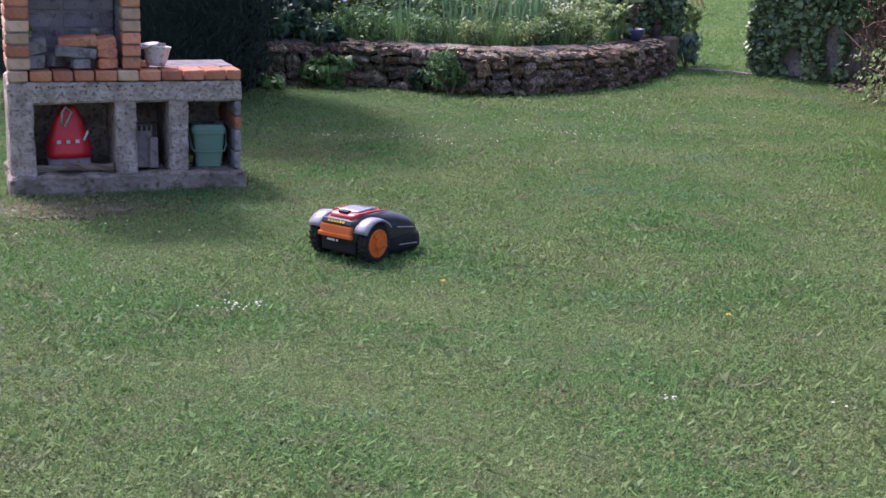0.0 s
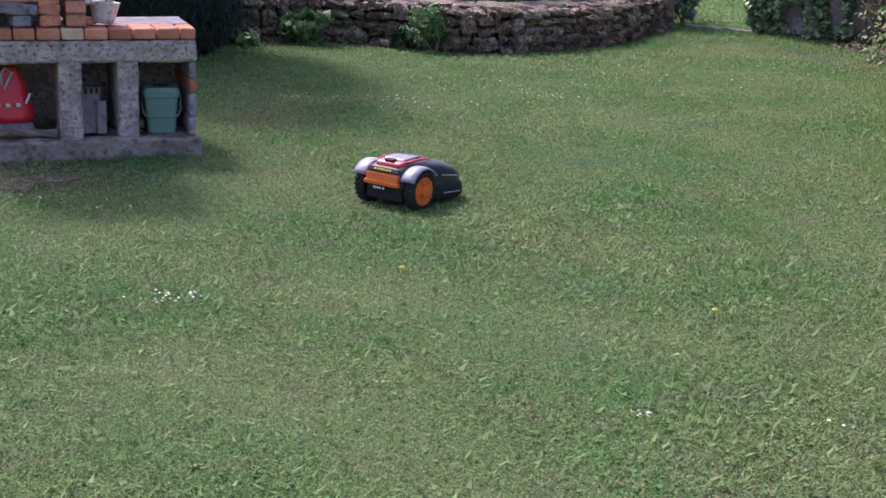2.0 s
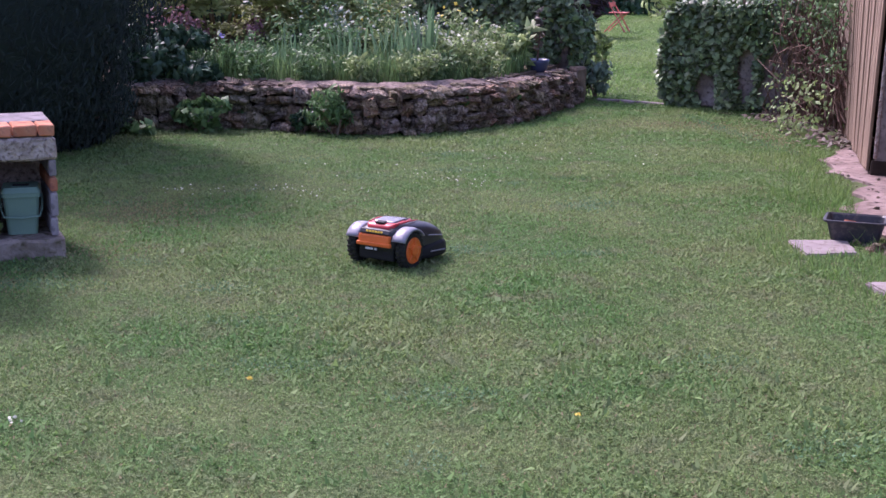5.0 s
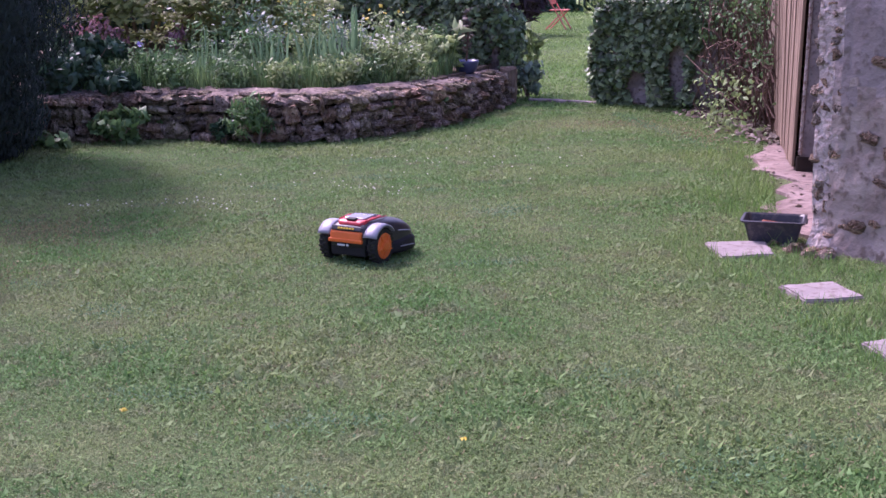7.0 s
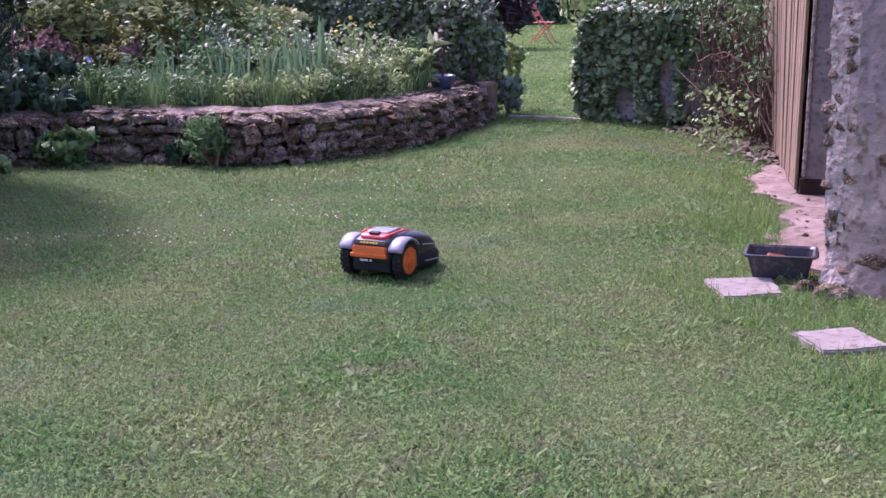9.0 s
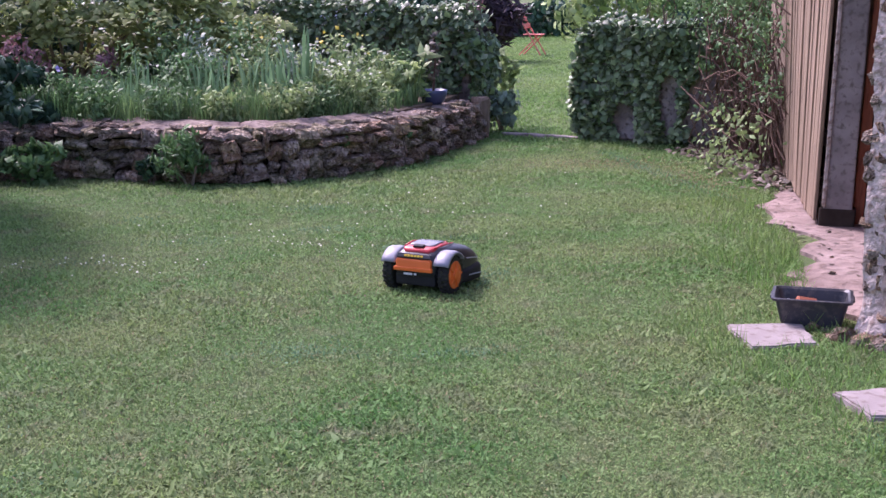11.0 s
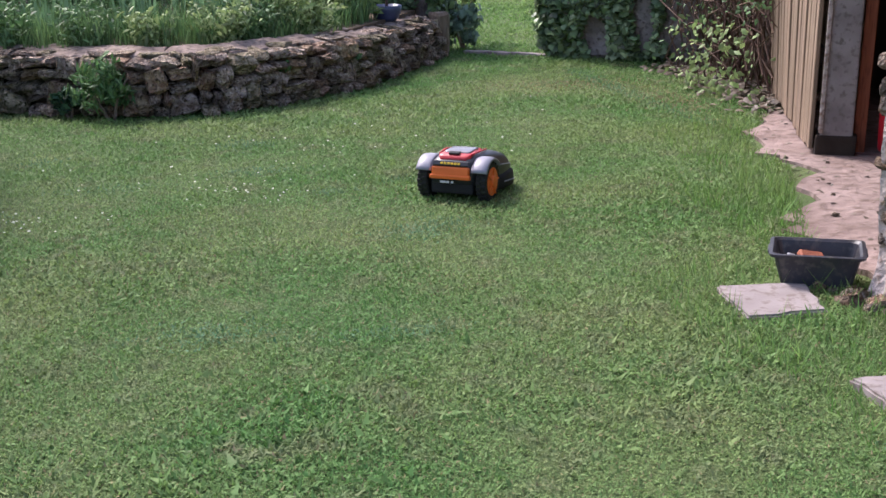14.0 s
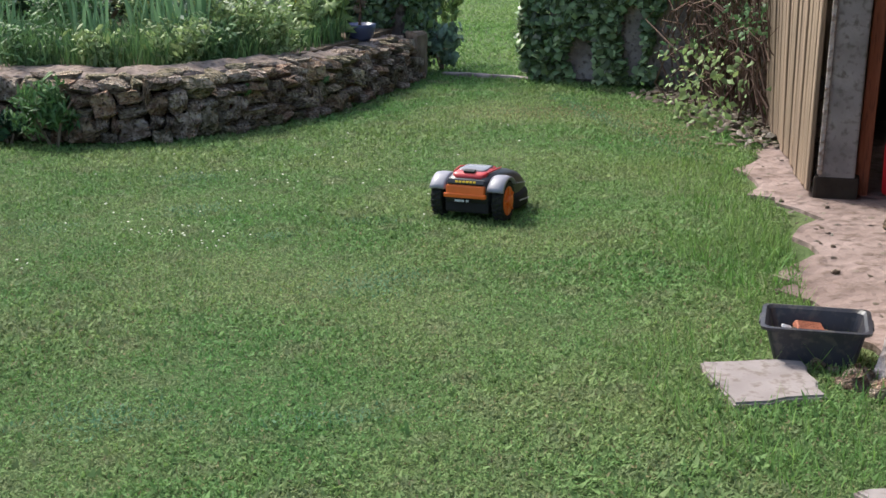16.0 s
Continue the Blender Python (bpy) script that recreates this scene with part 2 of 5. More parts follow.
# ---- building blocks ----
def mesh_np(name, verts, faces, material):
    """A mesh from numpy rows of corners and of equal-sided faces."""
    me = bpy.data.meshes.new(name)
    n, k = faces.shape
    me.vertices.add(len(verts))
    me.vertices.foreach_set("co", np.ascontiguousarray(verts, dtype=np.float32).ravel())
    me.loops.add(n * k)
    me.loops.foreach_set("vertex_index", np.ascontiguousarray(faces, dtype=np.int32).ravel())
    me.polygons.add(n)
    me.polygons.foreach_set("loop_start", np.arange(0, n * k, k, dtype=np.int32))
    me.update(calc_edges=True)
    me.materials.append(material)
    return me


def put(name, me, parent=None, m=None, label=""):
    ob = new(name, me)
    if parent:
        ob.parent = parent
    if m is not None:
        ob.matrix_basis = m
    return tagged(ob, label)


def part(name, bm, material, parent=None, label="", m=None, smooth=False):
    me = bpy.data.meshes.new(name)
    bm.to_mesh(me)
    bm.free()
    if smooth:
        me.polygons.foreach_set("use_smooth", [True] * len(me.polygons))
    me.materials.append(material)
    return put(name, me, parent, m, label)


def empty(name, m, label, category, group=""):
    ob = new(name)
    ob.matrix_basis = m
    return tagged(ob, label, category, group)


def box(size, at=(0, 0, 0), bevel=0.0, segs=1, bm=None, turn=(0, 0, 0)):
    """A box with rounded edges, its centre at at."""
    own = bmesh.new()
    bmesh.ops.create_cube(own, size=1.0, matrix=Matrix.Diagonal((*size, 1)))
    if bevel:
        bmesh.ops.bevel(own, geom=own.edges[:], offset=bevel, segments=segs, affect="EDGES", profile=0.6)
    own.transform(pose(*at, *turn))
    if bm is None:
        return own
    tmp = bpy.data.meshes.new("tmp")
    own.to_mesh(tmp)
    own.free()
    bm.from_mesh(tmp)
    bpy.data.meshes.remove(tmp)
    return bm


def rough(bm, amount, scale=6.0, seed=0.0):
    """Push corners about by a smooth noise, for worn and handmade edges."""
    for v in bm.verts:
        v.co += Vector(noise.noise_vector(v.co * scale + Vector((seed, seed * 1.7, seed * 0.3)))) * amount
    return bm


def cut(bm, step):
    """Cut long edges so that no side is much longer than step."""
    for _ in range(5):
        long = [e for e in bm.edges if e.calc_length() > step]
        if not long:
            break
        bmesh.ops.subdivide_edges(bm, edges=long, cuts=1, use_grid_fill=True)
    return bm


def lathe(profile, steps=24, bm=None):
    """A turned shape from (radius, height) rows."""
    bm = bm or bmesh.new()
    rings = []
    for r, z in profile:
        rings.append([bm.verts.new((r * math.cos(a), r * math.sin(a), z)) for a in [2 * math.pi * i / steps for i in range(steps)]])
    for lo, hi in zip(rings, rings[1:]):
        for i in range(steps):
            j = (i + 1) % steps
            bm.faces.new((lo[i], lo[j], hi[j], hi[i]))
    bm.faces.new(rings[0][::-1])
    bm.faces.new(rings[-1])
    return bm


def tube(points, radii, sides=6, bm=None):
    """A tapered tube through the points."""
    bm = bm or bmesh.new()
    rings = []
    for i, p in enumerate(points):
        p = Vector(p)
        a, b = Vector(points[max(i - 1, 0)]), Vector(points[min(i + 1, len(points) - 1)])
        q = (b - a).normalized().to_track_quat("Z", "Y")
        rings.append([bm.verts.new(p + q @ Vector((radii[i] * math.cos(t), radii[i] * math.sin(t), 0))) for t in [2 * math.pi * k / sides for k in range(sides)]])
    for lo, hi in zip(rings, rings[1:]):
        for k in range(sides):
            j = (k + 1) % sides
            bm.faces.new((lo[k], lo[j], hi[j], hi[k]))
    bm.faces.new(rings[0][::-1])
    bm.faces.new(rings[-1])
    return bm


def leaf_mesh(name, at, out, size, material, rng, slim=0.6, droop=0.35, spread=0.8):
    """Folded four-sided leaves at points, facing about out, in one mesh."""
    n = len(at)
    nrm = out + rng.normal(0, spread, (n, 3))
    nrm /= np.linalg.norm(nrm, axis=1)[:, None] + 1e-9
    side = np.cross(nrm, rng.normal(0, 1, (n, 3)))
    side /= np.linalg.norm(side, axis=1)[:, None] + 1e-9
    along = np.cross(side, nrm)
    along[:, 2] -= droop
    along /= np.linalg.norm(along, axis=1)[:, None]
    s = (size * rng.uniform(0.6, 1.35, n))[:, None]
    base = at - along * s * 0.5
    tip = at + along * s * 0.5 - nrm * s * 0.12
    mid = at - along * s * 0.08 + nrm * s * 0.1
    left, right = mid - side * s * slim * 0.5 - nrm * s * 0.12, mid + side * s * slim * 0.5 - nrm * s * 0.12
    verts = np.stack([base, left, mid, right, tip], 1).reshape(-1, 3)
    i = np.arange(n)[:, None] * 5
    faces = np.concatenate([i + [[0, 3, 2]], i + [[0, 2, 1]], i + [[1, 2, 4]], i + [[2, 3, 4]]])
    return mesh_np(name, verts, faces, material)


def sward_mesh(name, at, size, material, rng):
    """Small pointed blades lying every way in short turf, in one mesh."""
    n = len(at)
    a = rng.uniform(0, 2 * np.pi, n)
    tilt = rng.uniform(-0.15, 1.1, n)
    d = np.stack([np.cos(a) * np.cos(tilt), np.sin(a) * np.cos(tilt), np.sin(tilt)], 1)
    side = np.stack([-np.sin(a), np.cos(a), rng.normal(0, 0.35, n)], 1)
    s = (size * rng.uniform(0.5, 1.4, n))[:, None]
    w = s * rng.uniform(0.14, 0.3, n)[:, None]
    verts = np.stack([at - side * w, at + side * w, at + d * s], 1)
    faces = np.arange(n)[:, None] * 3 + np.array([[0, 1, 2]])
    return mesh_np(name, verts.reshape(-1, 3), faces, material)


def blade_mesh(name, at, height, width, material, rng, lean=0.35, joints=1):
    """Upright blades, bent over, in one mesh."""
    n = len(at)
    a = rng.uniform(0, 2 * np.pi, n)
    d = np.stack([np.cos(a), np.sin(a), np.zeros(n)], 1)
    b = rng.uniform(0, 2 * np.pi, n)
    w = np.stack([np.cos(b), np.sin(b), np.zeros(n)], 1) * (width * rng.uniform(0.6, 1.3, n))[:, None] * 0.5
    h = height * rng.uniform(0.55, 1.3, n)
    l = (lean * h * rng.uniform(0.2, 1.4, n))[:, None]
    up = np.array([0, 0, 1.0])
    hh = h[:, None] * up
    if joints == 1:
        verts = np.stack([at - w, at + w, at + hh + d * l], 1).reshape(-1, 3)
        faces = np.arange(n)[:, None] * 3 + [[0, 1, 2]]
        return mesh_np(name, verts, faces, material)
    v1 = at + hh * 0.5 + d * l * 0.22
    v2 = at + hh * 0.85 + d * l * 0.6
    tip = at + hh * 1.0 + d * l * 1.25
    verts = np.stack([at - w * 0.8, at + w * 0.8, v1 + w, v1 - w, v2 + w * 0.8, v2 - w * 0.8, tip], 1).reshape(-1, 3)
    i = np.arange(n)[:, None] * 7
    faces = np.concatenate([i + [[0, 1, 2]], i + [[0, 2, 3]], i + [[3, 2, 4]], i + [[3, 4, 5]], i + [[5, 4, 6]]])
    return mesh_np(name, verts, faces, material)


def clumps(rng, n, centre, radii, bumps=14, fill=0.35, floor=None):
    """Leaf places in an uneven mass made of many overlapping small masses, and their outward ways."""
    centre, radii = np.array(centre, float), np.array(radii, float)
    u = rng.normal(0, 1, (bumps, 3))
    u /= np.linalg.norm(u, axis=1)[:, None]
    hubs = u * rng.uniform(0.35, 0.8, (bumps, 1))
    r = rng.uniform(0.22, 0.5, bumps)
    k = rng.integers(0, bumps, n)
    v = rng.normal(0, 1, (n, 3))
    v /= np.linalg.norm(v, axis=1)[:, None]
    p = hubs[k] + v * (r[k] * rng.uniform(fill, 1.0, n) ** 0.5)[:, None]
    at = centre + p * radii
    if floor is not None:
        at[:, 2] = np.maximum(at[:, 2], floor + rng.uniform(0, 0.06, n))
    return at, v * 0.8 + u[k] * 0.5


def shrub(name, label, centre, radii, n, size, material, seed, ground=0.0, stems=5, bumps=14, slim=0.6, droop=0.35, category="shrub", bark="bark", fill=0.35, group="", spread=0.8):
    """A bush: stems from the ground into a crown of leaf clumps."""
    rng = np.random.default_rng(seed)
    root = empty(name, pose(centre[0], centre[1], ground), label, category, group)
    off = Vector((centre[0], centre[1], ground))
    at, out = clumps(rng, n, centre, radii, bumps, fill, ground)
    put("crown", leaf_mesh("crown", at - np.array(off), out, size, M[material], rng, slim, droop, spread), root)
    for k in range(stems):
        a = rng.uniform(0, 6.28)
        e = Vector((math.cos(a) * radii[0] * 0.5, math.sin(a) * radii[1] * 0.5, centre[2] - ground + radii[2] * rng.uniform(0.0, 0.5)))
        b = Vector((e.x * 0.15, e.y * 0.15, 0))
        mid = b.lerp(e, 0.5) + Vector((rng.normal(0, 0.04), rng.normal(0, 0.04), 0))
        th = 0.008 + 0.012 * radii[2]
        part("stem", tube([b, mid, e], [th, th * 0.7, th * 0.35], 5), M[bark], root)
    return root


def along(line, s):
    """The point and the way at length s of a line of plan points."""
    for a, b in zip(line, line[1:]):
        a, b = Vector(a), Vector(b)
        d = (b - a).length
        if s <= d or b == Vector(line[-1]):
            return a + (b - a) * (s / d), (b - a) / d
        s -= d


def length(line):
    return sum((Vector(b) - Vector(a)).length for a, b in zip(line, line[1:]))


def inside(pts, poly):
    """Which points lie in a plan polygon."""
    x, y = pts[:, 0], pts[:, 1]
    hit = np.zeros(len(pts), bool)
    for (x0, y0), (x1, y1) in zip(poly, poly[1:] + poly[:1]):
        hit ^= ((y0 > y) != (y1 > y)) & (x < (x1 - x0) * (y - y0) / (y1 - y0 + 1e-12) + x0)
    return hit


# ---- plan ----
WALL = [(-3.2, 11.3), (-2.2, 11.25), (-1.2, 11.3), (-0.75, 11.42), (-0.3, 11.46), (0.25, 11.25), (0.65, 11.05), (1.08, 11.09), (1.58, 11.4), (2.04, 11.87), (2.48, 12.68), (2.84, 13.42)]
BED_TOP = 0.36
GATE_L, GATE_R = Vector((2.95, 13.62)), Vector((3.76, 13.08))
EDGE = (GATE_R - GATE_L).normalized()
BACK = Vector((-EDGE.y, EDGE.x))
DIRT = [(3.98, 9.55), (3.9, 9.2), (3.84, 8.6), (3.66, 8.2), (3.58, 7.95), (3.46, 7.55), (3.36, 7.2), (3.32, 6.95), (3.4, 6.6), (6.2, 7.0), (6.2, 10.8), (4.75, 10.8)]
BARE = [(-2.6, 5.85), (-2.15, 5.72), (-1.9, 5.78), (-1.62, 5.8), (-1.45, 5.98), (-1.62, 6.12), (-1.95, 6.12), (-2.4, 6.05)]


def sheet(name, poly, z, material, label, category, kind="structure", drop=0.0, wave=0.0, step=0.12):
    """A flat plot with an uneven rim."""
    bm = bmesh.new()
    ring = []
    closed = poly + poly[:1]
    for a, b in zip(closed, closed[1:]):
        a, b = Vector(a), Vector(b)
        k = max(1, round((b - a).length / step))
        ring += [a.lerp(b, i / k) for i in range(k)]
    vs = []
    for p in ring:
        o = Vector(noise.noise_vector((p.x * 5, p.y * 5, 0.3))) * wave
        vs.append(bm.verts.new((p.x + o.x, p.y + o.y, z)))
    f = bm.faces.new(vs)
    if drop:
        r = bmesh.ops.extrude_face_region(bm, geom=[f])
        for v in r["geom"]:
            if isinstance(v, bmesh.types.BMVert):
                v.co.z -= drop
    bmesh.ops.triangulate(bm, faces=bm.faces[:])
    bmesh.ops.recalc_face_normals(bm, faces=bm.faces[:])
    return tagged(part(name, bm, material), label, category, "", kind)


# ---- ground ----
bm = bmesh.new()
bmesh.ops.create_grid(bm, x_segments=60, y_segments=60, size=6.5, matrix=Matrix.Translation((1, 8, 0)))
for v in bm.verts:
    if abs(v.co.x - 1) < 6.4 and abs(v.co.y - 8) < 6.4:
        v.co.z = 0.012 * noise.noise(v.co * 1.3) - 0.006
rim = [v for v in bm.verts if v.is_boundary]
outer = bmesh.ops.extrude_edge_only(bm, edges=[e for e in bm.edges if e.is_boundary])
for v in outer["geom"]:
    if isinstance(v, bmesh.types.BMVert):
        v.co.x, v.co.y = 1 + (v.co.x - 1) * 90, 8 + (v.co.y - 8) * 90
bmesh.ops.recalc_face_normals(bm, faces=bm.faces[:])
ground = tagged(part("ground", bm, M["turf"], smooth=True), "mown green lawn with worn and clovery patches", "lawn", "", "structure")
if ground.data.polygons[0].normal.z < 0:
    ground.data.flip_normals()
sheet("dirt_path", DIRT, 0.014, M["dirt"], "trodden pinkish dirt in front of the shed", "path", drop=0.03, wave=0.2)
sheet("bare_ground", BARE, 0.006, M["earth"], "bare worn ground with ash before the barbecue", "ground", drop=0.03, wave=0.16)
BED = [(x - 0.14, y + 0.27) for x, y in WALL] + [(2.7, 13.82), (-1.6, 16.9), (-6.0, 17.2), (-6.0, 11.3)]
sheet("planting_bed", BED, BED_TOP, M["soil"], "raised bed of dark earth behind the stone wall", "bed", drop=0.5)
thr = (GATE_L + GATE_R) / 2
tagged(part("threshold", rough(cut(box((0.78, 0.07, 0.05), (0, 0, 0.0), 0.012, 2), 0.08), 0.012, 9), M["slab"], m=pose(thr.x + 0.05, thr.y - 0.02, 0.008, 0, 0, math.degrees(math.atan2(EDGE.y, EDGE.x)))), "low pale stone threshold across the garden opening", "threshold", "", "structure")


# ---- lawn ----
WORN = [(-1.72, 5.98, 0.7, 0.46, 0.72), (-0.62, 7.75, 0.42, 0.5, 0.5), (0.4, 3.2, 0.16, 0.12, 0.45), (-0.75, 6.75, 0.3, 0.35, 0.4), (3.5, 11.6, 0.75, 0.3, 0.4), (3.95, 10.7, 0.3, 0.8, 0.45), (0.75, 2.75, 0.3, 0.14, 0.3)]


def worn(p):
    """How bare the lawn is trodden at each point, 0 to 1."""
    w = np.zeros(len(p))
    for x, y, rx, ry, amount in WORN:
        w = np.maximum(w, amount * np.clip(1.6 - 1.6 * (((p[:, 0] - x) / rx) ** 2 + ((p[:, 1] - y) / ry) ** 2), 0, 1))
    return w


def lawn(name, rect, density, height, width, seed, holes, label, material="blade", lean=0.7, feather=0.0):
    rng = np.random.default_rng(seed)
    x0, y0, x1, y1 = rect
    n = int((x1 - x0) * (y1 - y0) * density)
    p = np.stack([rng.uniform(x0, x1, n), rng.uniform(y0, y1, n), np.zeros(n)], 1)
    if feather:
        rim = np.minimum(np.minimum(p[:, 0] - x0, x1 - p[:, 0]), np.minimum(p[:, 1] - y0, y1 - p[:, 1]))
        p = p[rng.random(len(p)) < rim / feather]
    for poly in holes:
        p = p[~inside(p, poly)]
    if material == "blade":
        p = p[rng.random(len(p)) > worn(p)]
    tuft = (np.sin(p[:, 0] * 2.1 + 1.3 * np.sin(p[:, 1] * 1.7)) * np.sin(p[:, 1] * 2.6 + np.sin(p[:, 0] * 3.3)) + 1) / 2
    if material in ("blade", "meadow", "straw"):
        p[:, 2] = rng.uniform(0.0, 0.012, len(p)) * (0.5 + tuft)
        me = sward_mesh(name, p, height * (0.75 + 0.5 * tuft), M[material], rng)
    else:
        me = blade_mesh(name, p, height * (0.7 + 0.6 * tuft), np.full(len(p), width), M[material], rng, lean)
    ob = put(name, me)
    return tagged(ob, label, "grass", "", "stuff")


def patches(name, label, spots, density, size, material, seed, category):
    """Low leaves strewn thickly within round spots (x, y, rx, ry, strength)."""
    rng = np.random.default_rng(seed)
    pts = []
    for x, y, rx, ry, amount in spots:
        n = int(density * rx * ry * amount * 4)
        pts.append(np.stack([rng.normal(x, rx * 0.5, n), rng.normal(y, ry * 0.5, n), rng.uniform(0.004, 0.016, n)], 1))
    p = np.concatenate(pts)
    for poly in HOLES:
        p = p[~inside(p, poly)]
    return tagged(put(name, sward_mesh(name, p, np.full(len(p), size), M[material], rng)), label, category, "", "stuff")


SLABS = [[(2.785, 6.815), (3.11, 6.79), (3.05, 6.475), (2.77, 6.46)], [(2.84, 5.87), (3.11, 5.9), (3.15, 5.61), (2.87, 5.6)], [(2.84, 4.97), (3.12, 5.0), (3.14, 4.74), (2.86, 4.73)]]
BBQ_FOOT = [(-0.95, 6.68), (-2.15, 6.31), (-2.33, 6.86), (-1.12, 7.24)]
PIER = [(3.285, 6.62), (3.36, 6.50), (4.40, 5.27), (4.80, 5.67), (3.74, 7.07)]
HOLES = [DIRT, BBQ_FOOT, BED, PIER] + SLABS
GRASS = "short green lawn grass and clover"
lawn("lawn_grass", (-2.4, 1.5, 3.4, 4.9), 36000, 0.0102, 0.0042, 1, HOLES, GRASS, feather=0.6)
lawn("lawn_grass", (-3.1, 4.3, 3.9, 7.5), 24000, 0.0135, 0.005, 2, HOLES, GRASS, feather=0.6)
lawn("lawn_grass", (-3.6, 6.9, 4.9, 10.5), 14500, 0.0165, 0.0066, 3, HOLES, GRASS, feather=0.6)
lawn("lawn_grass", (-3.9, 9.9, 5.3, 14.1), 8000, 0.021, 0.008, 4, HOLES, GRASS, feather=0.6)
lawn("lawn_grass", (-7.0, -4.5, 7.5, 8.0), 900, 0.03, 0.008, 6, HOLES, GRASS, feather=4.0)
lawn("meadow_grass", (2.6, 13.3, 9.5, 32), 1500, 0.034, 0.014, 5, HOLES, "grass beyond the garden opening, its sunlight put into the colour", "meadow")
lawn("dry_grass", (-2.6, 1.6, 3.6, 9.0), 1500, 0.0125, 0.004, 7, HOLES, "stray straw-coloured blades among the green", "straw", feather=0.6)
patches("dry_grass", "straw-coloured dry grass in the trodden spots", WORN, 4200, 0.016, "straw", 44, "grass")
# dark clover leaves along this line paint the shade in a shallow furrow
FURROW_SHADE = [(3.69, 12.3), (3.73, 11.42), (3.79, 10.63), (3.9, 9.9)]
clover = np.random.default_rng(45)
patches("clover", "low patches of dark bluish clover in the lawn, and painted shade along the furrow", [(clover.uniform(-1.6, 3.0), clover.uniform(2.4, 10.5), clover.uniform(0.1, 0.32), clover.uniform(0.06, 0.18), clover.uniform(0.4, 1.0)) for k in range(34)] + [(*along(FURROW_SHADE, length(FURROW_SHADE) * k / 15.01)[0], 0.1, 0.1, 1.0) for k in range(16)], 4200, 0.013, "clover", 46, "clover")
for k, (rect, d) in enumerate([((2.55, 6.05, 3.3, 7.1), 900), ((2.7, 5.2, 3.5, 6.1), 900), ((3.15, 6.95, 3.75, 8.3), 1300), ((3.45, 8.0, 4.1, 9.9), 1000), ((2.75, 4.5, 3.4, 5.3), 1700)]):
    lawn("long_grass", rect, d, 0.07, 0.006, 60 + k, SLABS[:2] + [DIRT, PIER], "longer uncut grass along the shed and slabs", "tall_blade", 0.6)


# ---- stepping stones ----
def slab(poly, seed):
    bm = bmesh.new()
    c = sum((Vector(p) for p in poly), Vector((0, 0))) / len(poly)
    ring = []
    for a, b in zip(poly, poly[1:] + poly[:1]):
        ring += [Vector(a).lerp(Vector(b), i / 5) for i in range(5)]
    vs = [bm.verts.new((p.x - c.x + 0.022 * noise.noise((p.x * 11, p.y * 11, seed)), p.y - c.y + 0.022 * noise.noise((p.x * 11, p.y * 11, seed + 5)), 0.022)) for p in ring]
    f = bm.faces.new(vs)
    r = bmesh.ops.extrude_face_region(bm, geom=[f])
    for v in r["geom"]:
        if isinstance(v, bmesh.types.BMVert):
            v.co.z -= 0.05
    bmesh.ops.recalc_face_normals(bm, faces=bm.faces[:])
    top = [e for e in bm.edges if all(v.co.z > 0 for v in e.verts)]
    bmesh.ops.bevel(bm, geom=top, offset=0.007, segments=2, affect="EDGES")
    return tagged(part("stepping_stone", bm, M["slab"], m=pose(c.x, c.y, 0.002)), "pale pinkish stepping stone sunk in the grass", "stepping stone", "stepping stones by the shed")


for k, p in enumerate(SLABS):
    slab(p, k * 3.1)


# ---- retaining wall of fieldstone ----
def stone_mesh(seed, cuts=2):
    rng = random.Random(seed)
    bm = bmesh.new()
    bmesh.ops.create_cube(bm, size=1.0)
    bmesh.ops.subdivide_edges(bm, edges=bm.edges[:], cuts=1, use_grid_fill=True)
    for v in bm.verts:
        q = v.co.normalized() * 0.62
        v.co = v.co.lerp(q, 0.5)
        v.co += Vector(noise.noise_vector(v.co * 1.9 + Vector((seed * 3.3, seed, 0)))) * 0.24
        v.co += Vector((rng.uniform(-1, 1), rng.uniform(-1, 1), rng.uniform(-1, 1))) * 0.085
    me = bpy.data.meshes.new("stone")
    bm.to_mesh(me)
    bm.free()
    return me


STONES = {}
for mname in ("stone", "moss_stone", "rust_stone"):
    STONES[mname] = []
    for k in range(10):
        me = stone_mesh(k + 17 * len(STONES))
        me.materials.append(M[mname])
        STONES[mname].append(me)


def lay_stone(parent, kind, rng, at, turn, size, tilt=6):
    ob = put("stone", rng.choice(STONES[kind]), parent)
    ob.matrix_basis = pose(*at, rng.uniform(-tilt, tilt), rng.uniform(-tilt, tilt), turn) @ Matrix.Diagonal((*size, 1))
    return ob


def fall(s):
    """The wall sinks a little towards the garden opening."""
    return 1.0 - 0.16 * min(1.0, max(0.0, (s - 4.6) / 2.4))


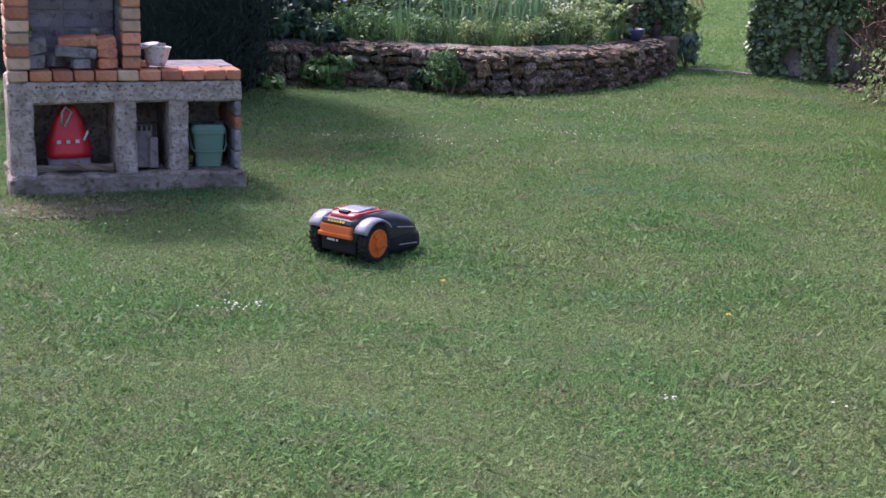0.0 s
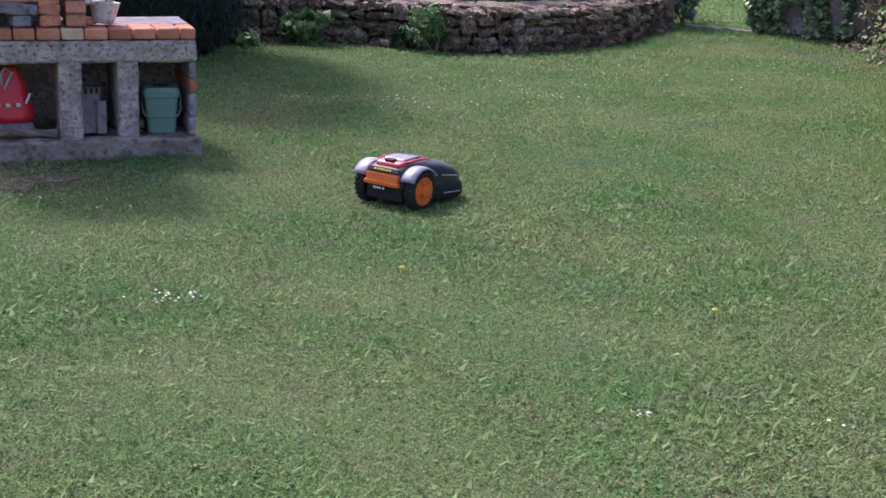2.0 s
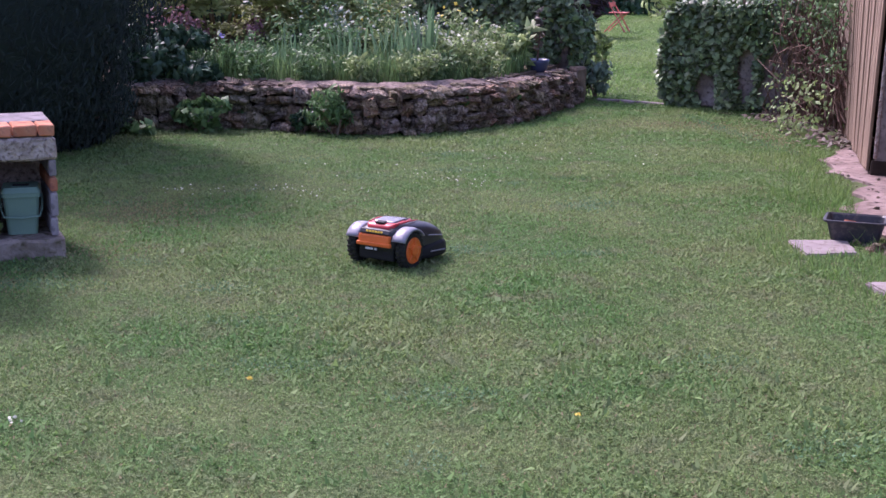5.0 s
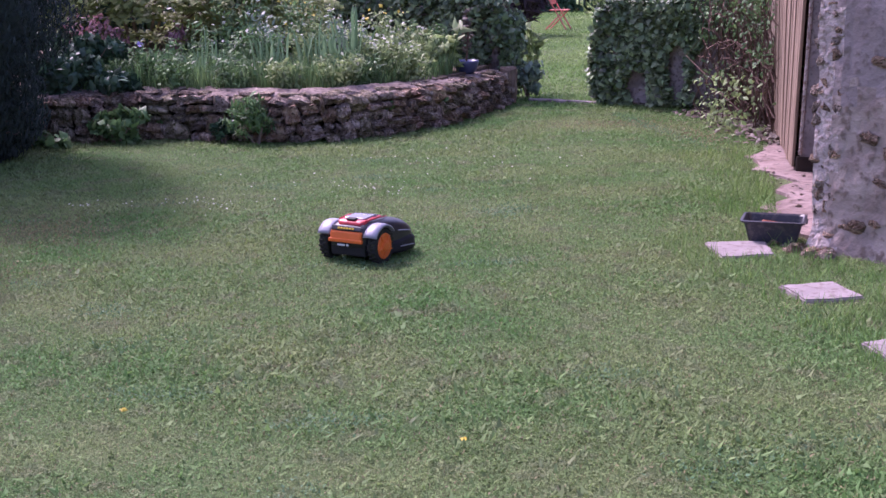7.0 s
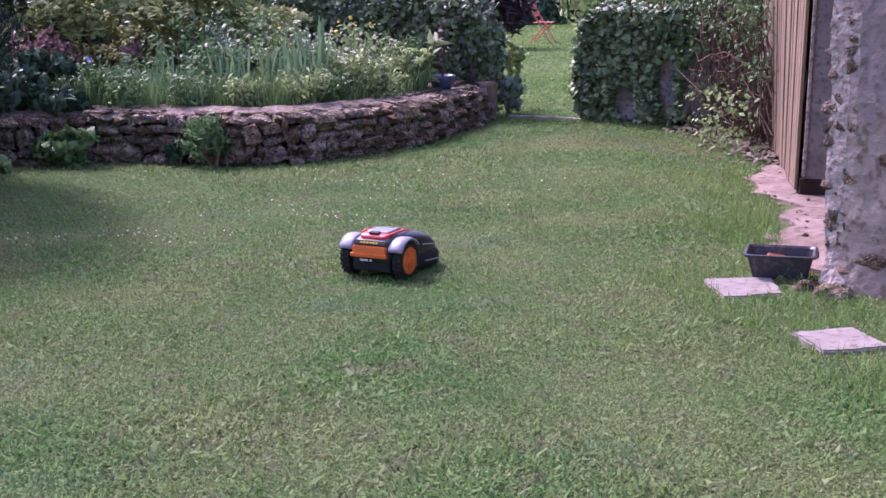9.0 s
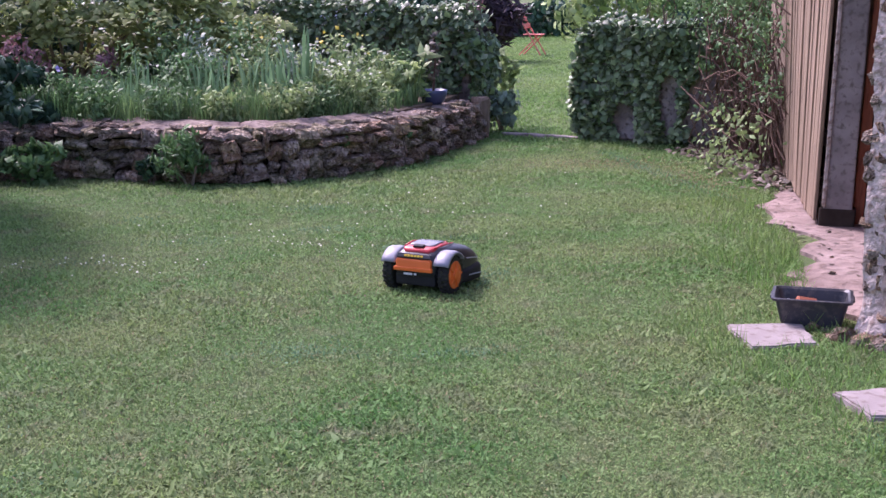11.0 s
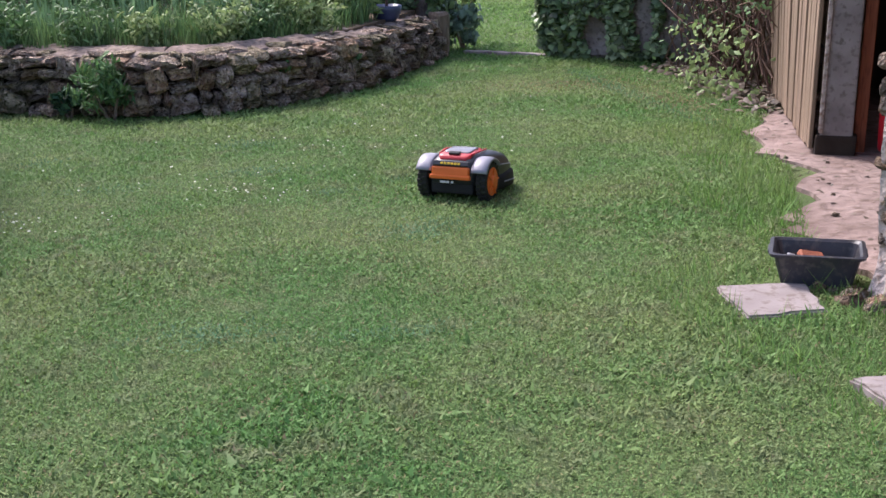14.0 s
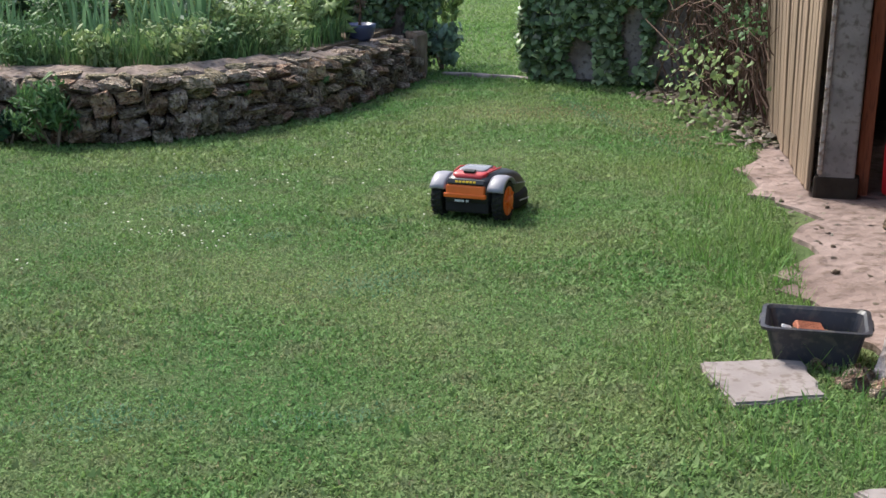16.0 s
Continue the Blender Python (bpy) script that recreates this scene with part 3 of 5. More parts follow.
def stone_wall():
    rng = random.Random(5)
    root = tagged(new("stone_wall"), "low curved dry-stone retaining wall of brown fieldstone", "stone wall", "", "structure")
    total = length(WALL)
    # earth-filled core
    bm = bmesh.new()
    rows = []
    n = 48
    for i in range(n + 1):
        p, d = along(WALL, total * i / n - 1e-4)
        o = Vector((-d.y, d.x))
        h = 0.36 * fall(total * i / n)
        rows.append([bm.verts.new((*(p + o * a), z)) for a, z in ((0.12, -0.05), (0.15, h * 0.9), (0.34, h * 0.93), (0.34, -0.05))])
    for a, b in zip(rows, rows[1:]):
        for k in range(3):
            bm.faces.new((a[k], b[k], b[k + 1], a[k + 1]))
    bm.faces.new(rows[0])
    bm.faces.new(rows[-1][::-1])
    bmesh.ops.recalc_face_normals(bm, faces=bm.faces[:])
    part("core", bm, M["dark_gap"], root, "dark earth-filled joints")
    # rubble: five thin courses, some stones two courses high, then a dusty top with flat stones along its face
    hc, step = 0.073, 0.02
    taken = set()
    for c in range(5):
        s = 1.1 + rng.uniform(0, 0.05)
        while s < total - 0.05:
            i = int(s / step)
            if (c, i) in taken:
                s += step
                continue
            tall = c < 4 and rng.random() < 0.34
            w = rng.choice((0.07, 0.085, 0.1, 0.12, 0.15)) * rng.uniform(0.85, 1.2) * (1.3 if tall else 1.0)
            k = 1
            while k * step < w and (c, i + k) not in taken:
                k += 1
            w = max(0.045, k * step)
            if tall:
                taken.update((c + 1, i + q) for q in range(k))
            h = hc * (2 if tall else 1)
            p, d = along(WALL, min(s + w / 2, total - 0.01))
            o = Vector((-d.y, d.x))
            f = fall(s)
            q = p + o * (rng.uniform(-0.03, 0.045) + 0.016 * c)
            lift = 0.012 * noise.noise((s * 3.1, c * 1.7, 2.0))
            kind = "moss_stone" if rng.random() < (0.3 if s < 3.6 else 0.14) else ("rust_stone" if rng.random() < 0.3 else "stone")
            lay_stone(root, kind, rng, (q.x, q.y, (hc * c + h / 2 + lift) * f), math.degrees(math.atan2(d.y, d.x)) + rng.uniform(-12, 12), (w * 0.93, rng.uniform(0.15, 0.21), h * rng.uniform(0.84, 1.0) * f), 12)
            s += w
    s = 1.1
    while s < total - 0.05:
        w = rng.uniform(0.07, 0.19)
        p, d = along(WALL, min(s + w / 2, total - 0.01))
        q = p + Vector((-d.y, d.x)) * rng.uniform(0.12, 0.17)
        if rng.random() < 0.72:
            lay_stone(root, "stone" if rng.random() < 0.7 else "moss_stone", rng, (q.x, q.y, 0.362 * fall(s) + rng.uniform(-0.006, 0.008)), math.degrees(math.atan2(d.y, d.x)) + rng.uniform(-10, 10), (w * 1.0, rng.uniform(0.1, 0.17), rng.uniform(0.035, 0.06)), 7)
        s += w
    bm = bmesh.new()
    rows = []
    for i in range(181):
        p, d = along(WALL, 1.05 + (total - 1.1) * i / 180)
        o = Vector((-d.y, d.x))
        ring = []
        for k, (back, z) in enumerate(((0.085, 0.325), (0.11, 0.362), (0.17, 0.378), (0.24, 0.385), (0.31, 0.388), (0.40, 0.384), (0.46, 0.34))):
            v = Vector((*(p + o * back), z * fall(1.05 + (total - 1.1) * i / 180) + (0.012 if k > 3 else 0.0)))
            v += Vector(noise.noise_vector(v * 9)) * 0.02 + Vector(noise.noise_vector(v * 27)) * 0.009
            ring.append(bm.verts.new(v))
        rows.append(ring)
    for a, b in zip(rows, rows[1:]):
        for k in range(6):
            bm.faces.new((a[k], b[k], b[k + 1], a[k + 1]))
    bmesh.ops.recalc_face_normals(bm, faces=bm.faces[:])
    part("top", bm, M["ledge"], root, "dusty brown earth and mortar along the top")
    return root


stone_wall()


# ---- boundary walls clothed in ivy ----
def ivy_wall(name, a, b, height, thick, seed, n, label, bare=(), back=True):
    """A plastered garden wall from a to b with ivy over its face, top and end; bare: ellipses (s, z, rs, rz) left free."""
    rng = np.random.default_rng(seed)
    a, b = Vector(a), Vector(b)
    L = (b - a).length
    root = new(name)
    root.matrix_basis = pose(a.x, a.y, 0, 0, 0, math.degrees(math.atan2(b.y - a.y, b.x - a.x)))
    tagged(root, label, "garden wall", "", "structure")
    part("wall", rough(cut(box((L - 0.06, thick, height - 0.1), (L / 2, thick / 2, height / 2 - 0.05), 0.03, 1), 0.2), 0.03, 4, seed), M["wall_plaster"], root, "stained plaster under the ivy")
    s = rng.uniform(-0.08, L + 0.05, n)
    z = rng.uniform(0.02, height + 0.06, n) ** 1.0
    lump = np.array([noise.noise((q * 2.4, w * 2.4, seed)) for q, w in zip(s, z)])
    depth = 0.05 + 0.07 * (lump + 0.6) + 0.10 * np.clip(z / height - 0.4, 0, 1)
    y = -depth * rng.uniform(0.2, 1.1, n)
    keep = np.ones(n, bool)
    for bs, bz, rs, rz in bare:
        wob = 0.35 * np.array([noise.noise((q * 7, w * 7, seed + 2)) for q, w in zip(s, z)])
        keep &= ((s - bs) / rs) ** 2 + ((z - bz) / rz) ** 2 > 1 + 2 * wob
    at = np.stack([s, y, z], 1)[keep]
    out = np.tile([0, -0.85, 0.75], (len(at), 1))
    m = n // 3
    top = np.stack([rng.uniform(-0.08, L + 0.05, m), rng.uniform(-0.15, thick + 0.1, m), np.zeros(m)], 1)
    lump = np.array([noise.noise((q[0] * 2.2, q[1] * 2.2, seed + 9)) for q in top])
    top[:, 2] = height + 0.02 + (0.10 * (lump + 0.5) + 0.05) * rng.uniform(0.1, 1.1, m)
    e = n // 6
    end = np.stack([np.where(rng.random(e) < 0.5, -0.06, L + 0.06) + rng.normal(0, 0.03, e), rng.uniform(-0.08, thick + 0.1, e), rng.uniform(0.05, height, e)], 1)
    allp = np.concatenate([at, top, end])
    allo = np.concatenate([out, np.tile([0, -0.3, 1.0], (m, 1)), np.stack([np.where(end[:, 0] < L / 2, -1, 1), np.full(e, -0.4), np.full(e, 0.3)], 1)])
    reach = np.clip(0.24 - np.minimum(allp[:, 0] + 0.1, L + 0.1 - allp[:, 0]), 0, 0.24) / 0.24
    lift = np.array([noise.noise((q[0] * 1.7, 0.4, seed + 5)) for q in allp])
    allp[:, 2] += (0.09 * lift - 0.17 * reach ** 2) * (allp[:, 2] / height) ** 2
    swell = np.sin(np.pi * np.clip(allp[:, 2] / height, 0, 1)) * reach * (0.05 + 0.08 * lift)
    allp[:, 0] += np.where(allp[:, 0] < L / 2, -swell, swell)
    put("ivy", leaf_mesh("ivy", allp, allo, 0.068, M["ivy"], rng, 0.95, 0.5, 0.5), root, None, "dense dark green ivy leaves")
    return root


far = GATE_R + EDGE * 1.25
ivy_wall("garden_wall_right", GATE_R, far, 0.90, 0.3, 11, 5000, "old plastered garden wall overgrown with dark ivy", [(0.33, 0.18, 0.1, 0.22), (0.72, 0.36, 0.09, 0.26), (1.05, 0.28, 0.2, 0.4)])
left = GATE_L - EDGE * 5.2
ivy_wall("garden_wall_left", left, GATE_L - EDGE * 0.17, 1.02, 0.3, 12, 12500, "long garden wall behind the bed hidden by ivy", [(5.05, 0.2, 0.16, 0.4)])
# stump pillar where the retaining wall meets the opening
tagged(part("gate_stump", rough(cut(box((0.12, 0.15, 0.36), (0, 0, 0.17), 0.02, 1), 0.08), 0.03, 7), M["bark"], m=pose(2.87, 13.5, 0, 0, 0, 20)), "brown weathered stump at the wall's end", "post", "", "structure")


# ---- shed: stone pier, post, boards and dark inside ----
def pier():
    rng = random.Random(8)
    root = tagged(new("shed_pier"), "rubble stone shed corner under peeling grey plaster", "wall", "", "structure")
    H = 2.5
    bm = bmesh.new()
    n = 54
    rings = []
    ring = []
    for a, b in zip(PIER, PIER[1:] + PIER[:1]):
        a, b = Vector(a), Vector(b)
        k = max(2, round((b - a).length / 0.045))
        ring += [(a.lerp(b, i / k)) for i in range(k)]
    for j in range(n + 1):
        z = -0.05 + (H + 0.05) * j / n
        rings.append([])
        for p in ring:
            v = Vector((p.x, p.y, z))
            v += Vector(noise.noise_vector(v * 5.0)) * 0.010 + Vector(noise.noise_vector(v * 17.0)) * (0.009 if p.x < 3.37 else 0.005)
            if z < 0.12:
                v.x -= 0.03 * (0.12 - z) / 0.12
            rings[-1].append(bm.verts.new(v))
    for lo, hi in zip(rings, rings[1:]):
        for i in range(len(ring)):
            j = (i + 1) % len(ring)
            bm.faces.new((lo[i], lo[j], hi[j], hi[i]))
    bm.faces.new(rings[-1])
    bmesh.ops.recalc_face_normals(bm, faces=bm.faces[:])
    for f in bm.faces:
        c = f.calc_center_median()
        ragged = 0.03 * noise.noise(c * 9)
        # end face: rough plaster with the sunlight on it put into the colour
        if c.x < 3.345 + ragged:
            f.material_index = 1
        elif c.z < 0.82 + 6 * ragged:
            f.material_index = 2
    ob = part("plastered_wall", bm, M["plaster"], root, "grey lime plaster over rubble")
    ob.data.materials.append(M["pale_plaster"])
    ob.data.materials.append(M["low_plaster"])
    a, b = Vector(PIER[1]), Vector(PIER[2])
    d = (b - a).normalized()
    o = Vector((d.y, -d.x))
    if o.y > 0:
        o = -o
    for k in range(70):
        s = rng.uniform(0.08, 1.25)
        z = rng.choice((rng.uniform(0.04, 0.8), rng.uniform(0.04, 0.9), rng.uniform(0.4, 1.6)))
        p = a + d * s + o * rng.uniform(-0.022, -0.010)
        lay_stone(root, rng.choice(("rust_stone", "rust_stone", "stone")), rng, (p.x, p.y, z), math.degrees(math.atan2(d.y, d.x)) + rng.uniform(-6, 6), (rng.uniform(0.04, 0.15), 0.06, rng.uniform(0.02, 0.06)), 24)
    a, b = Vector(PIER[0]), Vector(PIER[1])
    for k in range(46):
        s = rng.uniform(0.0, 1.0)
        z = rng.uniform(0.03, 1.5)
        p = a.lerp(b, s) + Vector((0.018, 0.02))
        lay_stone(root, rng.choice(("stone", "rust_stone")), rng, (p.x, p.y, z), rng.uniform(-70, -20), (rng.uniform(0.04, 0.09), 0.05, rng.uniform(0.03, 0.07)), 16)
    for k in range(22):
        p = Vector(PIER[0]).lerp(Vector(PIER[1]), rng.uniform(-0.6, 1.2)) + Vector((rng.uniform(-0.12, 0.02), rng.uniform(-0.16, 0.08)))
        r = rng.uniform(0.02, 0.055)
        lay_stone(root, rng.choice(("stone", "rust_stone")), rng, (p.x, p.y, r * 0.3), rng.uniform(0, 180), (r * 1.6, r * 1.3, r), 20)


pier()


def post():
    root = empty("door_post", pose(4.2, 8.93, 0, 0, 1.6, -25), "leaning grey concrete door post of the shed", "post")
    part("shaft", rough(cut(box((0.16, 0.13, 2.2), (0, 0, 0.1 + 1.1), 0.012, 2), 0.3), 0.006, 5), M["post"], root)
    part("foot", rough(box((0.2, 0.16, 0.13), (0, 0.01, 0.05), 0.015, 2), 0.006, 8), M["dark_gap"], root, "dark weathered foot block")
    part("edge_strip", box((0.022, 0.016, 2.05), (-0.079, -0.07, 1.15), 0.003), M["pale_plaster"], root, "pale strip along one edge")


post()


def boards():
    rng = random.Random(21)
    root = tagged(new("board_wall"), "tall wall of weathered brown vertical boards", "board wall", "", "structure")
    a, b = Vector((4.10, 9.04)), Vector((4.62, 10.75))
    L = (b - a).length
    d = (b - a) / L
    turn = math.degrees(math.atan2(d.y, d.x))
    s = -0.1
    while s < L:
        w = rng.uniform(0.085, 0.13)
        p = a + d * (s + w / 2)
        bm = cut(box((w - 0.004, 0.022, 2.25), (0, 0, 1.125), 0.004, 1), 0.6)
        put_at = pose(p.x, p.y, 0.02 + rng.uniform(0, 0.03), 1.5 - 3.5 * s / L, rng.uniform(-0.5, 0.9), turn) @ pose(0, rng.uniform(-0.006, 0.006), 0)
        part("board", rough(bm, 0.004, 3, s), M["board"], root, "", put_at)
        s += w
    for z in (0.5, 1.7):
        part("rail", box((L, 0.05, 0.09), (L / 2, -0.045, z), 0.006), M["dark_wood"], root, "", pose(a.x, a.y, 0, 0, 0, turn))
    return root


boards()


def shed_inside():
    """Plain closing walls and an unseen lid, added to keep the shed dark."""
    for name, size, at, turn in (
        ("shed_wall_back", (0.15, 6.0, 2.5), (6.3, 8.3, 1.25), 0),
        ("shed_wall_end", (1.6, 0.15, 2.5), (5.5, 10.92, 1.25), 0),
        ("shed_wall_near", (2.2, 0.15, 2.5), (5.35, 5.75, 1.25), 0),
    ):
        tagged(part(name, cut(box(size, (0, 0, 0), 0.01), 1.0), M["dark_wood"], m=pose(*at, 0, 0, turn)), "plain dark closing wall added to keep the shed dark", "wall", "", "structure")
    lid = sheet("shed_roof", [(3.1, 6.5), (4.05, 9.05), (4.5, 10.75), (5.2, 11.0), (6.35, 11.0), (6.35, 5.3), (4.4, 5.2)], 2.55, M["dark_wood"], "flat unseen lid added to keep the shed dark", "roof", drop=0.08)
    tagged(part("red_plank", rough(cut(box((0.06, 0.035, 2.3), (0, 0, 1.15), 0.004), 0.5), 0.004, 3), M["red_timber"], m=pose(4.325, 8.93, 0.012, 2, 2.0, -20)), "red-brown plank standing beside the door post", "plank")
    rng = random.Random(3)
    for k, (x, y, tx, ty, h) in enumerate(((4.62, 8.75, 3, 9, 1.5), (4.72, 8.7, 3, 12, 1.4), (4.66, 8.95, -2, 6, 1.7))):
        tagged(part("garden_tool", tube([(0, 0, 0), (0.004, 0, h * 0.5), (0, 0, h)], [0.014, 0.013, 0.012], 8), M["board"], m=pose(x, y, 0.014, tx, ty, 0)), "pale wooden tool handle leaning in the shed", "tool handle", "tools in the shed")
    can = empty("fuel_can", pose(4.52, 8.86, 0.014, 0, 0, 15), "red plastic fuel can standing in the dark shed", "fuel can")
    part("body", box((0.2, 0.14, 0.26), (0, 0, 0.13), 0.03, 3), M["bag"], can)
    part("handle", tube([(-0.06, 0, 0.25), (-0.05, 0, 0.3), (0.05, 0, 0.3), (0.06, 0, 0.25)], [0.012] * 4, 8), M["bag"], can)
    part("cap", lathe([(0.022, 0.25), (0.024, 0.285), (0.02, 0.29)], 14), M["under"], can, "black screw cap").location = (0.08, 0, 0)


shed_inside()
hose = [(3.70 + 0.012 * math.sin(a * 2), 7.32 + 0.05 * math.cos(a), 0.16 + 0.15 * math.sin(a)) for a in [2 * math.pi * i / 28 for i in range(29)]]
tagged(part("garden_hose", tube(hose, [0.011] * 29, 8), M["lid_grey"], smooth=True), "grey-blue loop of hose against the stone corner", "hose")


# ---- mortar tub ----
def tub():
    root = empty("mixing_tub", pose(3.17, 6.83, 0.004, 0, 0, -24), "black rubber mixing tub with rubble inside, by the wall", "tub")
    bm = bmesh.new()

    def ring(hx, hy, z, r):
        out = []
        for sx, sy, a0 in ((1, 1, 0), (-1, 1, 90), (-1, -1, 180), (1, -1, 270)):
            for k in range(5):
                t = radians(a0 + 22.5 * k)
                out.append(bm.verts.new((sx * (hx - r) + r * math.cos(t), sy * (hy - r) + r * math.sin(t), z)))
        return out

    rows = [ring(0.118, 0.09, 0.0, 0.025), ring(0.148, 0.114, 0.118, 0.028), ring(0.163, 0.128, 0.119, 0.03), ring(0.165, 0.130, 0.129, 0.03), ring(0.152, 0.118, 0.131, 0.028), ring(0.143, 0.110, 0.122, 0.028), ring(0.114, 0.086, 0.012, 0.025)]
    for lo, hi in zip(rows, rows[1:]):
        for i in range(20):
            j = (i + 1) % 20
            bm.faces.new((lo[i], lo[j], hi[j], hi[i]))
    bm.faces.new(rows[0][::-1])
    bm.faces.new(rows[-1])
    bmesh.ops.recalc_face_normals(bm, faces=bm.faces[:])
    part("basin", bm, M["tub"], root, "black rubber basin with a flared rim")
    for sx in (-1, 1):
        part("rim_lip", box((0.012, 0.09, 0.014), (sx * 0.165, 0, 0.117), 0.004), M["tub"], root)
    rng = random.Random(4)
    for k in range(12):
        s = rng.uniform(0.03, 0.07)
        ob = put("rubble", rng.choice(STONES["rust_stone" if k % 3 else "stone"]), root)
        ob.matrix_basis = pose(rng.uniform(-0.07, 0.07), rng.uniform(-0.06, 0.06), 0.035 + 0.02 * (k % 3), rng.uniform(0, 90), 0, rng.uniform(0, 180)) @ Matrix.Diagonal((s * 1.4, s, s * 0.6, 1))
    part("brick_shard", rough(box((0.1, 0.05, 0.025), (0, 0, 0), 0.006), 0.008, 20), M["red_timber"], root, "broken red-brown brick piece", pose(-0.02, 0.03, 0.085, 25, 12, 30))
    part("white_shard", rough(box((0.05, 0.04, 0.012), (0, 0, 0), 0.003), 0.004, 20), M["white"], root, "broken white tile piece", pose(-0.08, 0.0, 0.085, 35, 20, 60))


tub()


# ---- brick and concrete barbecue ----
def brick_row(parent, x0, x1, z, h, y, depth, unit, rng, mats, jitter=0.004):
    x = x0
    while x < x1 - 0.02:
        w = min(unit * rng.uniform(0.92, 1.06), x1 - x)
        if x1 - x - w < 0.03:
            w = x1 - x
        m = rng.choice(mats)
        key = (m, round(w, 2), round(h, 3), round(depth, 2))
        if key not in BRICKS:
            me = bpy.data.meshes.new("brick")
            b = rough(box((w - 0.008, depth, h - 0.008), (0, 0, 0), 0.006, 1), 0.004, 25, len(BRICKS))
            b.to_mesh(me)
            b.free()
            me.materials.append(M[m])
            BRICKS[key] = me
        put("brick", BRICKS[key], parent, pose(x + w / 2, y + depth / 2 + rng.uniform(-jitter, jitter), z + h / 2, 0, 0, rng.uniform(-1, 1)))
        x += w


BRICKS = {}


def barbecue():
    """Local x runs from its far end (-1.23) to its brick end (0); y to the back."""
    rng = random.Random(12)
    root = empty("barbecue", pose(-0.965, 6.69, 0, 0, 0, 17), "garden barbecue of rough concrete and brick with three open bays", "barbecue")

    def con(name, size, at, amount=0.009, bevel=0.012, label=""):
        return part(name, rough(cut(box(size, at, bevel, 1), 0.055), amount, 11, at[0] * 3), M["concrete"], root, label)

    D = 0.56
    part("plinth", rough(cut(box((1.275, D + 0.06, 0.13), (-0.62, D / 2 - 0.02, 0.035), 0.014, 1), 0.07), 0.026, 8), M["footing"], root, "dirty crumbling footing")
    con("pillar", (0.13, D, 0.42), (-1.182, D / 2, 0.29))
    con("pillar", (0.112, D, 0.42), (-0.638, D / 2, 0.29))
    con("pillar", (0.105, D, 0.42), (-0.352, D / 2, 0.29))
    con("back_panel", (1.2, 0.05, 0.42), (-0.61, D - 0.03, 0.29), 0.006)
    con("lintel", (1.247, D, 0.115), (-0.623, D / 2, 0.54), 0.008)
    z = 0.095
    for h, dep in ((0.1, 0.11), (0.125, 0.1), (0.075, 0.11), (0.09, 0.1)):
        brick_row(root, -0.042, 0.0, z, h, 0.004, D - 0.02, 0.042, rng, ["brick", "sooty"])
        z += h
    # brick shelf course
    brick_row(root, -1.247, 0.0, 0.598, 0.062, -0.004, 0.2, 0.118, rng, ["brick", "brick", "pale_brick"])
    part("shelf", rough(cut(box((1.215, D - 0.2, 0.055), (-0.612, 0.2 + (D - 0.2) / 2, 0.627), 0.004), 0.12), 0.004, 9), M["sooty"], root, "sooty concrete shelf behind the brick edge")
    # fireplace: two brick cheeks and a sooty back
    z = 0.662
    for c in range(13):
        h = 0.066
        m = ["brick", "brick", "pale_brick"]
        brick_row(root, -1.25, -1.12, z, h, 0.02, 0.2, 0.26, rng, m, 0.006)
        brick_row(root, -1.25, -1.12, z, h, 0.222, 0.2, 0.26, rng, m, 0.006)
        brick_row(root, -0.645, -0.54, z, h, 0.02, 0.12, 0.115, rng, m, 0.006)
        brick_row(root, -0.645, -0.54, z, h, 0.142, 0.26, 0.115, rng, ["sooty"], 0.004)
        z += h
    z = 0.662
    for c in range(9):
        off = 0.11 if c % 2 else 0.0
        brick_row(root, -1.12 - off * 0.2, -0.645, z, 0.095, 0.39, 0.1, 0.2 + off * 0.1, rng, ["sooty"], 0.003)
        z += 0.095
    part("mortar_bed", box((0.50, 0.06, 0.84), (-0.92, 0.425, 0.662 + 0.42), 0.0), M["mortar"], root)
    part("mortar_bed", box((0.095, 0.38, 0.84), (-1.176, 0.222, 0.662 + 0.42), 0.0), M["mortar"], root)
    part("mortar_bed", box((0.09, 0.36, 0.84), (-0.592, 0.222, 0.662 + 0.42), 0.0), M["mortar"], root)
    part("chimney_cap", rough(cut(box((0.74, 0.56, 0.07), (-0.89, 0.25, 1.56), 0.01), 0.15), 0.008, 6), M["concrete"], root)
    # row of small drain holes along the lintel
    for k in range(11):
        part("nail_hole", lathe([(0.005, 0), (0.005, 0.006)], 8), M["dark_gap"], root, "", pose(-1.1 + 0.062 * k, -0.006, 0.575, 90, 0, 0))
    return root


bbq = barbecue()
BQ = bbq.matrix_basis.copy()


def on_bbq(x, y, z, rz=0, rx=0, ry=0):
    return BQ @ pose(x, y, z, rx, ry, rz)


